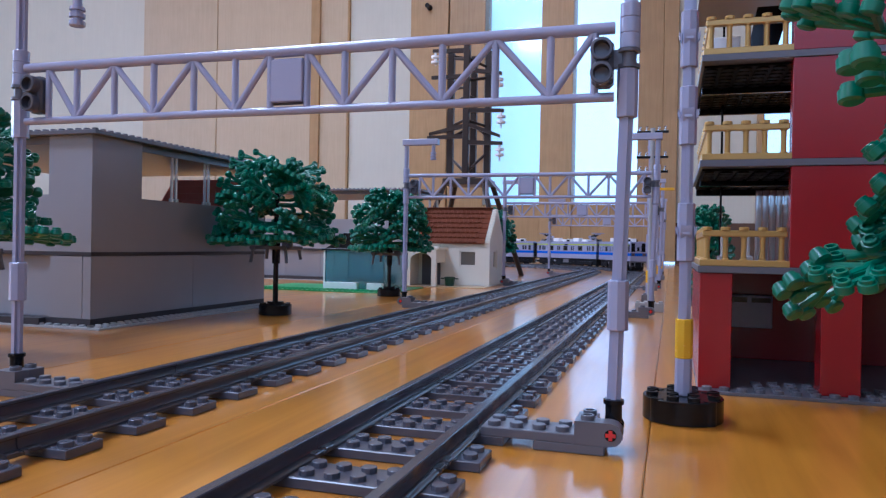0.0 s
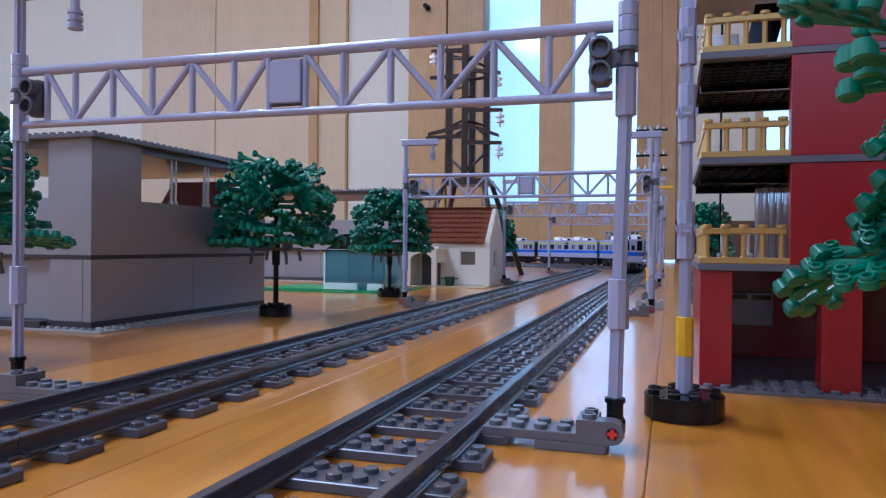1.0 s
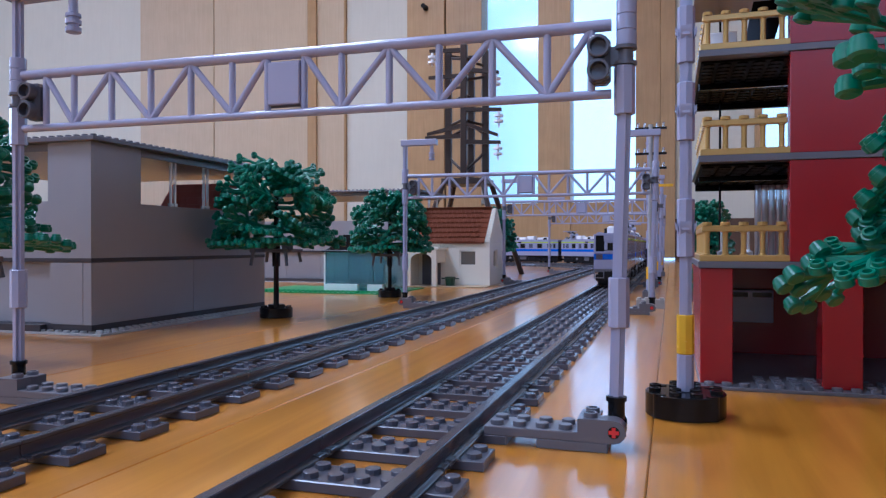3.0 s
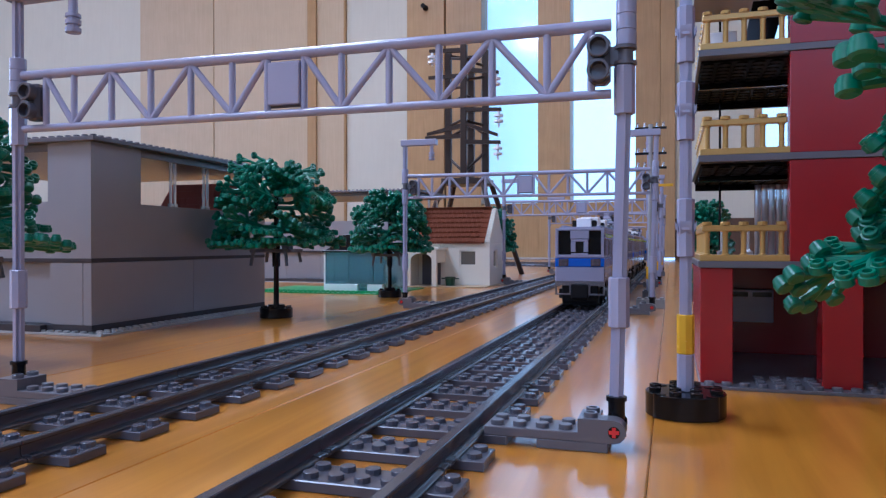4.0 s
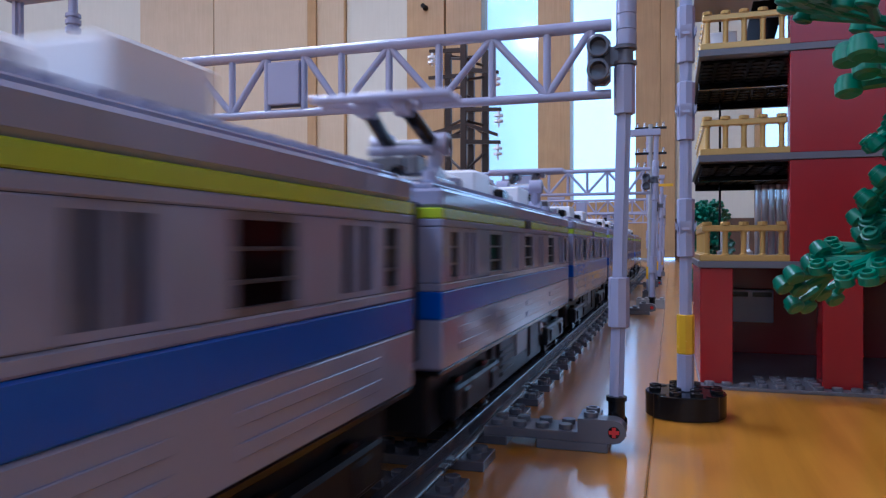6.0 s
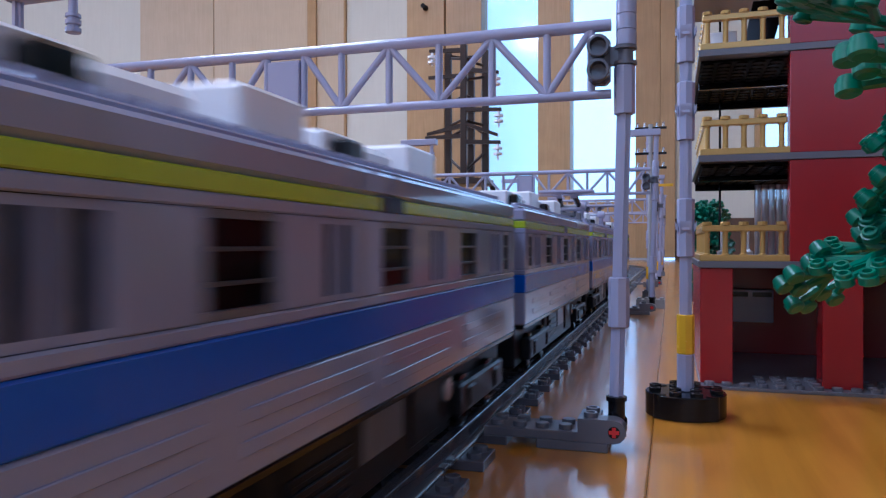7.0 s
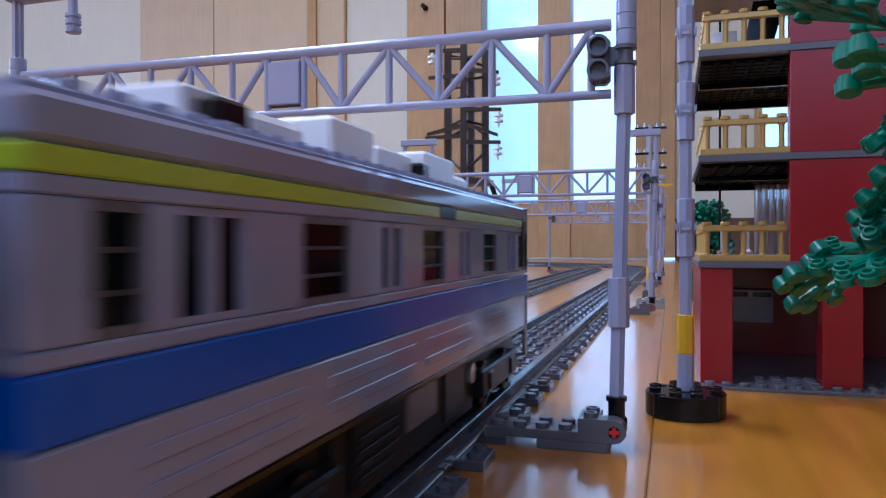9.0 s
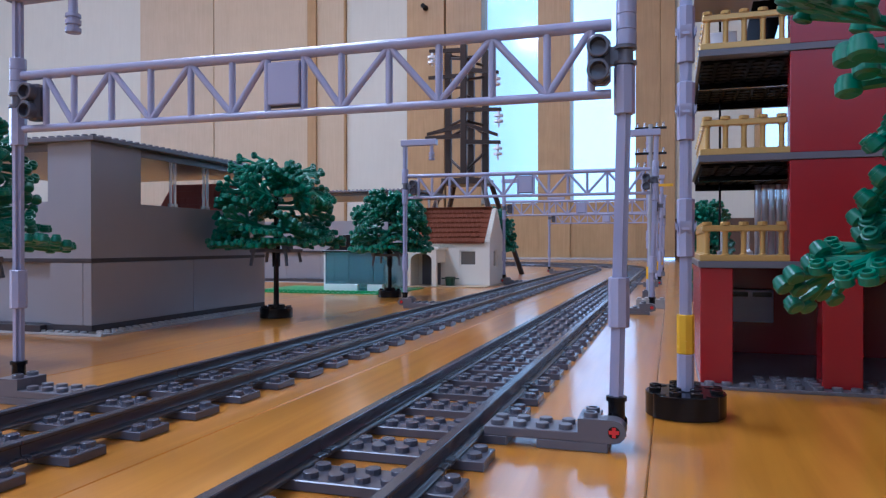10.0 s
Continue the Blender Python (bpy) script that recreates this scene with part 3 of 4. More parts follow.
def tree(x, y, seed, label, rings=DOME, spread=1.0, lift=0.0, size=0.92, boughs=()):
    """A toy tree whose crown is a dome of clipped-on boughs; boughs adds some by tip, yaw, tilt and roll."""
    rnd = random.Random(seed)
    t = thing("toy_tree", x, y, 0, 0, label, "toy tree", "toy trees")
    bm = bmesh.new()
    lathe(bm, (0, 0, 0), (0, 0, 1), [(15, 0), (15.6, 0.4), (15.6, 9.2), (15.2, 9.6)], 24)
    for a in range(8):
        q = a * math.pi / 4
        cyl(bm, (12.4 * math.cos(q), 12.4 * math.sin(q), 9.6), (12.4 * math.cos(q), 12.4 * math.sin(q), 11.3), 2.4, 8)
    lathe(bm, (0, 0, 9.6), (0, 0, 1), [(7.8, 0), (7.8, 3.2)], 16)
    part("foot", bm, BLACK, t, "round black foot")
    z1 = rings[0][0] + lift
    top = rings[-1][0] + lift - 16
    bm = bmesh.new()
    cyl(bm, (0, 0, 9), (0, 0, z1 - 6), 2.7, 10, 2.4)
    lathe(bm, (0, 0, z1 - 24), (0, 0, 1), [(3.9, 0), (3.9, 24)], 12)
    cyl(bm, (0, 0, z1), (0, 0, top), 2.3, 10)
    part("trunk", bm, BLACK, t)
    bm = bmesh.new()
    box(bm, -22, -12, z1 - 10.4, 22, 12, z1 - 7.2)
    for a in (-12, 12):
        box(bm, a - 4, -4, z1 - 7.2, a + 4, 4, z1 - 1)
    for sx in (-17, 17):
        lathe(bm, (sx, -12, z1 - 9), (0, -1, 0), [(2.6, 0), (2.6, 3)], 10)
        cyl(bm, (sx, -12.5, z1 - 8), (sx * 1.12, -14, z1 - 23), 1.6, 8)
        cyl(bm, (sx, 12.5, z1 - 8), (sx * 1.1, 14, z1 - 20), 1.6, 8)
    part("bracket", bm, DARK, t, "grey bracket with hanging clips under the boughs")
    todo = []
    for z, r, n, lo, hi, rl in rings:
        a0 = rnd.uniform(0, 360)
        for i in range(n):
            yaw = a0 + 360 * i / n + rnd.uniform(-14, 14)
            rr = r * spread * rnd.uniform(0.9, 1.04)
            tip = (rr * math.cos(radians(yaw)), rr * math.sin(radians(yaw)), z + lift + rnd.uniform(-3, 3))
            todo.append((tip, yaw + rnd.uniform(-18, 18), rnd.uniform(lo, hi), rnd.uniform(-rl, rl), size))
    todo += [(tip, yaw, tilt, roll, sz) for tip, yaw, tilt, roll, sz in boughs]
    for tip, yaw, tilt, roll, sz in todo:
        e, a = radians(tilt), radians(yaw)
        way = Vector((math.cos(e) * math.cos(a), math.cos(e) * math.sin(a), math.sin(e)))
        base = Vector(tip) - REACH * sz * way
        m = mmpose(base.x, base.y, base.z, 0, 0, yaw) @ mmpose(0, 0, 0, 0, -tilt, 0) @ mmpose(0, 0, 0, roll) @ Matrix.Scale(sz, 4)
        part("bough", rnd.choice(LEAVES), None, t, at=m)
        if math.hypot(base.x, base.y) > 5:
            root = Vector((0, 0, min(top - 2, max(z1 - 2, base.z))))
            part("stem", shape(cyl, root, base + way, 1.7, 7, 1.4), GREEN, t)
    return t


tree(-276, 402, 11, "green plastic toy tree on a black trunk and round black foot", spread=0.94)
tree(-273, 693, 23, "green plastic toy tree with low boughs beside the small house", spread=0.86, lift=-8)
tree(-314, 102, 13, "green plastic toy tree in front of the grey station", rings=[(70, 62, 8, -6, 4, 14), (82, 46, 7, -10, 10, 30), (98, 44, 6, -10, 25, 50), (118, 40, 6, -20, 34, 55), (136, 32, 5, -20, 50, 50), (146, 20, 3, 30, 60, 40)])
tree(191, 2, 14, "green plastic toy tree close in front of the red building", rings=[(58, 30, 4, -15, 0, 20), (86, 26, 4, -10, 10, 40), (112, 26, 4, 0, 30, 40), (140, 26, 4, 20, 55, 40)], boughs=[
    ((-72, 2, 56), 186, -28, 40, 0.82), ((-64, -16, 62), 204, -20, -14, 0.74), ((-58, -30, 84), 208, -30, 36, 0.74), ((-73, -16, 134), 199, 14, -10, 0.84), ((-63, -64, 110), 226, 10, 10, 0.88),
    ((-57, -46, 105), 212, -18, -26, 0.74), ((-57, -36, 96), 210, -32, 28, 0.72), ((-56, -8, 75), 190, -34, 36, 0.74), ((-46, -26, 58), 212, -18, 30, 0.72), ((-40, -50, 80), 226, -26, 24, 0.74), ((-36, 20, 67), 160, -14, 20, 0.7), ((-52, -20, 70), 205, -40, -26, 0.74),
    ((-48, -12, 88), 196, -20, 40, 0.74), ((-44, -36, 112), 216, -10, -34, 0.74), ((-42, 0, 100), 184, -24, 30, 0.7)])
tree(-247, 1180, 15, "green plastic toy tree behind the small house", spread=0.72, lift=-10)
tree(117, 430, 16, "green plastic toy tree behind the red building", spread=0.32, lift=-40, size=0.5)


# ---- grey station buildings ----
def station(x1, y0, y1, length, label, tower=True, zt=104, zr=146):
    """x1 is the side towards the tracks; the building goes length away from them."""
    s = thing("toy_station", x1, y0, 0, label=label, category="toy building", group="grey toy buildings")
    L, W = y1 - y0, length
    bm = boxes((-W - 14, -8, 0, 16, L + 14, 1.6), b=0.2)
    for k in range(int((L + 16) / 8)):
        stud(bm, 12, -4 + 8 * k, 1.6, 8)
        stud(bm, 4, -4 + 8 * k, 1.6, 8)
    for k in range(int(W / 8)):
        stud(bm, 4 - 8 * k, -4, 1.6, 8)
    part("baseplate", bm, PLATEG, s, "pale grey studded baseplate")
    part("plinth", boxes((-W, 0, 1.65, 0, L, 7.2)), COURSE, s, "dark grey plinth")
    # lower storey as large wall panels with fine joints
    n = max(2, round(L / 128))
    for i in range(n):
        a, c = L * i / n, L * (i + 1) / n
        part("wall_panel", boxes((-8, a + (0.1 if i else 0), 7.25, 0, c - 0.1, 56), b=0.3), WALLG, s)
    m = max(2, round(W / 64))
    for i in range(m):
        a = -W + (W - 40) * i / (m - 1)
        c = -W + (W - 40) * (i + 1) / (m - 1) if i < m - 1 else -8.1
        off = 6 if i < m - 1 else 0
        part("wall_panel", boxes((a + 0.1, off, 7.25, c - 0.1, off + 8, 56), b=0.3), WALLG, s)
    part("rear_wall", boxes((-W, L - 8, 7.25, -8.2, L, 56)), WALLG, s)
    part("ledge", boxes((-W, -0.4, 56.05, 0.4, L, 59.2)), COURSE, s, "dark grey ledge course")
    part("upper_wall", boxes((-8, 0, 59.25, -0.2, L, zt), (-W, 0, 59.25, -8, 8, zt), b=0.01), WALLG, s)
    part("step", boxes((-W, -7, 1.65, -43, -0.5, 7.0), b=0.3), COURSE, s, "low dark grey step")
    part("terrace", boxes((-W, 8.2, 96, -8.2, L, 99)), DARK, s)
    if tower:
        part("stair_tower", boxes((-42, 0, zt, -0.2, 56, zr), b=0.01), WALLG, s, "grey box rising to the roof")
    cols = [(-5, 101), (-5, 107), (-5, 150), (-5, 156)] + ([] if tower else [(-5, 30), (-5, 20), (-60, 4), (-64, 4)])
    for cx, cy in cols:
        if cy < L:
            part("column", shape(lathe, (cx, cy, zt), (0, 0, 1), [(2.6, 0), (2.6, 3), (1.3, 3.4), (1.3, zr - zt - 3.5), (2.6, zr - zt - 3), (2.6, zr - zt)], 12), ROD, s, "clear column")
    bm = boxes((-W - 8, -6, zr + 0.05, 8, L + 14, zr + 3.25), (-W, 4, zr - 6, -2, L + 8, zr), b=0.3)
    for k in range(int((L + 16) / 8)):
        stud(bm, 4, -2 + 8 * k, zr + 3.2, 8)
    for k in range(int((W + 14) / 8)):
        stud(bm, 4 - 8 * k, -2, zr + 3.2, 8)
    part("roof", bm, DARK, s, "flat dark grey studded roof plate")
    if tower:
        for i in range(5):
            x0, z0 = -124 + 5 * i, 99.05 + 7.4 * i
            for j in range(6):
                xa, xb = x0 + 16 * j + 0.15, min(-12, x0 + 16 * (j + 1)) - 0.15
                if xb > xa + 2:
                    lean = 5 if j == 0 else 0
                    part("brick", shape(prism, [(xa, z0), (xb, z0), (xb, z0 + 7.3), (xa + lean, z0 + 7.3)], "y", 226, 244), REDROOF, s)
    return s


station(-341, 236, 490, 262, "grey plastic station block with terrace and flat studded roof", zr=150)
station(-352, 1010, 1180, 330, "further grey plastic station block with a flat roof", tower=False, zt=114, zr=166)


# ---- glass kiosk on green plate ----
def kiosk():
    piece("green_baseplate", (lambda bm: bm)(green_plate()), BASEG, "flat bright green studded baseplate on the floor", "baseplate")
    k = thing("glass_kiosk", -356, 830, 1.6, label="clear blue kiosk with a black sloped roof", category="toy building")
    part("sill", boxes((-54, -52, 0, -2, -44.2, 9.6)), WHITE, k, "white brick sill")
    part("sill", boxes((14, -52, 0, 38, -44.2, 9.6)), WHITE, k, "white brick sill")
    for x0, x1 in ((-60, -44), (-43.6, -20), (-19.6, 20), (20.4, 38)):
        part("pane", boxes((x0, -43.4, 0.2 if x0 > -10 and x0 < 30 else 0.2, x1, -41, 57), b=0.3), AQUA, k)
    part("pane", boxes((-60, -40.5, 0.2, -57.6, 40, 57), b=0.3), AQUA, k)
    part("pane", boxes((35.6, -40.5, 0.2, 38, 40, 57), b=0.3), AQUA, k)
    part("pane", boxes((-57, 38, 0.2, 35, 40, 57), b=0.3), AQUA, k)
    part("post", boxes((-60.6, -44, 0, -58, -43.5, 57.2), b=0.2), WHITE, k)
    bm = bmesh.new()
    box(bm, -63, -47, 57.2, 41, 43, 60)
    prism(bm, [(-63, 60), (41, 60), (18, 73), (-40, 73)], "y", -34, 34)
    box(bm, -38, -24, 73, 16, 24, 84)
    part("roof", bm, BLACK, k, "black sloped roof")


def green_plate():
    bm = boxes((-520, 730, 0, -290, 886, 1.6), b=0.2)
    for i in range(28):
        for j in range(4):
            stud(bm, -516 + 8 * i, 734 + 8 * j, 1.6, 8)
    return bm


kiosk()


# ---- white house with brown roof ----
def house():
    h = thing("toy_house", -276, 980, 0, label="small white plastic house with a brown tiled roof and arched porch", category="toy house")
    W, D = 71, 108
    part("baseplate", boxes((-W - 4, -56, 0, W + 4, D + 4, 1.6), b=0.2), plastic("tan_plastic", (0.42, 0.30, 0.17), 0.35), h, "tan baseplate")
    # front wall with a window opening
    wx0, wx1, wz0, wz1 = 18, 48, 34, 61
    part("front_wall", boxes((-W, 0, 1.65, wx0, 7.8, 74), (wx1, 0, 1.65, W, 7.8, 74), (wx0, 0, 1.65, wx1, 7.8, wz0), (wx0, 0, wz1, wx1, 7.8, 74), b=0), CREAMP, h)
    win = part("window", boxes((wx0, 1, wz0, wx1, 3, wz0 + 2.4), (wx0, 1, wz1 - 2.4, wx1, 3, wz1), (wx0, 1, wz0, wx0 + 2.4, 3, wz1), (wx1 - 2.4, 1, wz0, wx1, 3, wz1)), CREAMP, h, "cream window frame")
    part("pane", boxes((wx0 + 2, 3.2, wz0 + 2, wx1 - 2, 4, wz1 - 2), b=0), SMOKE, win)
    part("gable_wall", boxes((W - 7.8, 7.9, 1.65, W, 30, 74), (W - 7.8, 58, 1.65, W, D, 74), (W - 7.8, 30, 1.65, W, 58, 30), (W - 7.8, 30, 62, W, 58, 74), b=0), CREAMP, h)
    side = part("window", boxes((W - 5, 30, 30, W - 2, 33, 62), (W - 5, 55, 30, W - 2, 58, 62), (W - 5, 33, 30, W - 2, 55, 33), (W - 5, 33, 59, W - 2, 55, 62)), CREAMP, h, "cream window frame")
    part("pane", boxes((W - 6, 33, 33, W - 5.2, 55, 59), b=0), SMOKE, side)
    part("rear_wall", boxes((-W, D - 7.8, 1.65, W - 7.9, D, 74), (-W, 7.9, 1.65, -W + 7.8, D - 7.9, 74), b=0), CREAMP, h)
    # stepped gable
    for side_x in (W - 8, -W):
        bm = bmesh.new()
        for i in range(12):
            y0, y1 = -2 + i * 4.6, D + 2 - i * 4.6
            box(bm, side_x, y0, 74.1 + i * 4.9, side_x + 8, y1, 78.98 + i * 4.9, b=0.3)
            for yy in (y0 + 2.2, y1 - 2.2):
                lathe(bm, (side_x + 4, yy, 78.9 + i * 4.9), (0, 0, 1), [(2.2, 0), (2.2, 1.5)], 8)
        part("gable", bm, CREAMP, h, "stepped cream gable")
    # two roof slopes of overlapping courses
    n = 7
    for s in (0, 1):
        bm = bmesh.new()
        for i in range(n):
            f0, f1 = i / n, (i + 1) / n
            y0, y1 = -6 + (D / 2 + 6) * f0, -6 + (D / 2 + 6) * f1 + 3
            z0, z1 = 74.5 + 60 * f0, 74.5 + 60 * f1
            if s:
                y0, y1 = D - y0, D - y1
            prism(bm, [(y0, z0), (y1, z1 + 1), (y1, z1 - 2.4), (y0, z0 - 2.4)], "x", -W - 4, W - 8.2)
            nz, ny = 0.62 * 1.5, (0.78 if s else -0.78) * 1.5
            pt = lambda f, o: (y0 + (y1 - y0) * f + ny * o, z0 + (z1 + 1 - z0) * f + nz * o)
            for k in range(16):
                x = -W - 4 + 8 * k + (0 if i % 2 else -4)
                if x > -W - 4.1 and x < W - 15:
                    prism(bm, [pt(0.04, 0.9), pt(0.66, 0.9), pt(0.74, -0.2), pt(0.04, -0.2)], "x", x + 1.2, x + 6.8)
        part("roof_slope", bm, ROOF, h, "red-brown tiled roof slope")
    part("ridge", boxes((-W - 4, D / 2 - 3, 133.5, W - 8.2, D / 2 + 3, 137)), ROOF, h)
    # porch with an arched opening
    bm = bmesh.new()
    px0, px1, y0, y1 = -60, -7, -52, -44.5
    arch = [(px0, 1.65), (px0 + 8, 1.65), (px0 + 8, 44)]
    for i in range(1, 10):
        a = math.pi - math.pi * i / 10
        arch.append(((px0 + px1 - 8) / 2 + 4 + 19 * math.cos(a), 44 + 12 * math.sin(a)))
    arch += [(px1 - 8, 44), (px1 - 8, 1.65), (px1, 1.65), (px1, 62), (px1 - 12, 70), (px0 + 12, 70), (px0, 62)]
    prism(bm, arch, "y", y0, y1)
    part("porch_arch", bm, CREAMP, h, "white porch arch")
    part("porch_side", boxes((px0, y1, 1.65, px0 + 5, -0.1, 62), (px1 - 5, y1, 40, px1, -0.1, 62), b=0.3), CREAMP, h)
    part("porch_roof", boxes((px0 - 2, y0 - 2, 62.2, px0 + 12, -0.1, 66), (px0 + 10, y0 - 2, 66.2, px1 - 10, -0.1, 71.5), (px1 - 12, y0 - 2, 62.2, px1 + 4, -0.1, 66)), CREAMP, h)
    part("door", boxes((-48, -3, 1.65, -15, -0.2, 54), b=0.6), DARK, h, "dark grey door")
    b = thing("toy_bin", -267, 955, 1.6, label="small dark green bin by the house wall", category="bin")
    part("body", shape(lathe, (0, 0, 0), (0, 0, 1), [(7.5, 0), (8.6, 12), (9.4, 12.4), (9.4, 14.4), (8.0, 14.8), (7.6, 11)], 10), BINGREEN, b)
    part("handle", boxes((-15, -1.4, 11, -9.2, 1.4, 13), (9.2, -1.4, 11, 15, 1.4, 13)), BINGREEN, b)


house()


# ---- dark lattice tower ----
def pylon():
    p = thing("lattice_tower", -358, 1400, 0, label="tall dark brown lattice power tower with white insulators", category="tower")
    for sx in (-1, 1):
        for sy in (-1, 1):
            part("leg", shape(cyl, (sx * 106, sy * 100, 0), (sx * 44, sy * 40, 215), 6.2, 8), BROWN, p)
    part("deck", boxes((-50, -46, 206, 50, 46, 220), b=1), BROWN, p)
    posts = ((-46, 0), (42, 0), (2, -40), (-2, 40))
    for x, y in posts:
        part("post", boxes((x - 7, y - 7, 220.2, x + 7, y + 7, 512 if y > -1 else 518), b=1), BROWN, p)

    def bar(name, q, r, w, parent=p, label=""):
        return part(name, shape(cyl, q, r, w, 6), BROWN, parent, label)

    # slanting braces from post to post, and short ties between them
    for (x0, y0), z0, (x1, y1), z1 in (((-42, 0), 268, (2, -40), 232), ((42, 0), 282, (2, -40), 232), ((-42, 0), 396, (2, -40), 404), ((42, 0), 396, (2, -40), 404), ((-42, 0), 345, (2, -40), 352), ((42, 0), 340, (2, -40), 350), ((42, 0), 318, (-2, 40), 352), ((-42, 0), 318, (-2, 40), 352), ((42, 0), 452, (2, -40), 438), ((-42, 0), 430, (2, -40), 424), ((-42, 0), 500, (2, -40), 486), ((42, 0), 474, (2, -40), 488), ((-42, 0), 505, (-2, 40), 505), ((42, 0), 505, (-2, 40), 505)):
        bar("brace", (x0, y0, z0), (x1, y1, z1), 3.4)
    for sx, z0, z1, tip, hang in ((-1, 338, 320, 84, 0), (-1, 314, 312, 88, 0), (1, 342, 312, 80, 0), (1, 300, 296, 86, 36), (1, 372, 368, 88, 36), (1, 462, 450, 82, 28), (-1, 505, 508, 78, 30), (-1, 448, 448, 80, 0)):
        arm = part("arm", shape(prism, [(2, z0 - 5), (sx * tip, z1 - 3.5), (sx * tip, z1 + 3.5), (2, z0 + 5)], "y", -46, -38), BROWN, p, "tapered arm")
        if hang:
            part("insulator", shape(lathe, (sx * (tip - 6), -42, z1 - 3 - hang), (0, 0, 1), [(2, 0), (2, hang - 26), (10, hang - 25), (10, hang - 20), (3, hang - 19), (3, hang - 14), (10, hang - 13), (10, hang - 8), (3, hang - 7), (3, hang)], 12), WHITE, arm, "white disc insulator")


pylon()


# ---- red building ----
def baluster(bm, x, y, z, h):
    lathe(bm, (x, y, z), (0, 0, 1), [(1.9, 0), (1.9, 0.4), (1.35, 0.7), (1.25, h * 0.5), (1.35, h - 0.7), (1.8, h - 0.4), (1.8, h)], 12)


def balustrade(parent, x0, y0, x1, y1, z, n, label="pearl gold balustrade"):
    """A rail on turned posts between two corners."""
    dx, dy = x1 - x0, y1 - y0
    ln = math.hypot(dx, dy)
    m = mmpose(x0, y0, z, 0, 0, math.degrees(math.atan2(dy, dx)))
    b = part("balustrade", boxes((-3.5, -3.5, 0, ln + 3.5, 3.5, 3.1), b=0.3), GOLD, parent, label, at=m)
    part("handrail", boxes((-2.4, -1.7, 14.6, ln + 2.4, 1.7, 17.6), b=0.4), GOLD, b)
    for i in range(n):
        bm = bmesh.new()
        x = ln * i / (n - 1)
        baluster(bm, x, 0, 3.1, 11.6)
        lathe(bm, (x, 0, 17.6), (0, 0, 1), [(2.4, 0), (2.4, 1.4), (2.1, 1.7)], 10)
        part("baluster", bm, GOLD, b)


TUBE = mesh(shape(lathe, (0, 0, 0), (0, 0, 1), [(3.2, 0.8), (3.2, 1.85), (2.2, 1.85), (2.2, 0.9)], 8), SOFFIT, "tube")


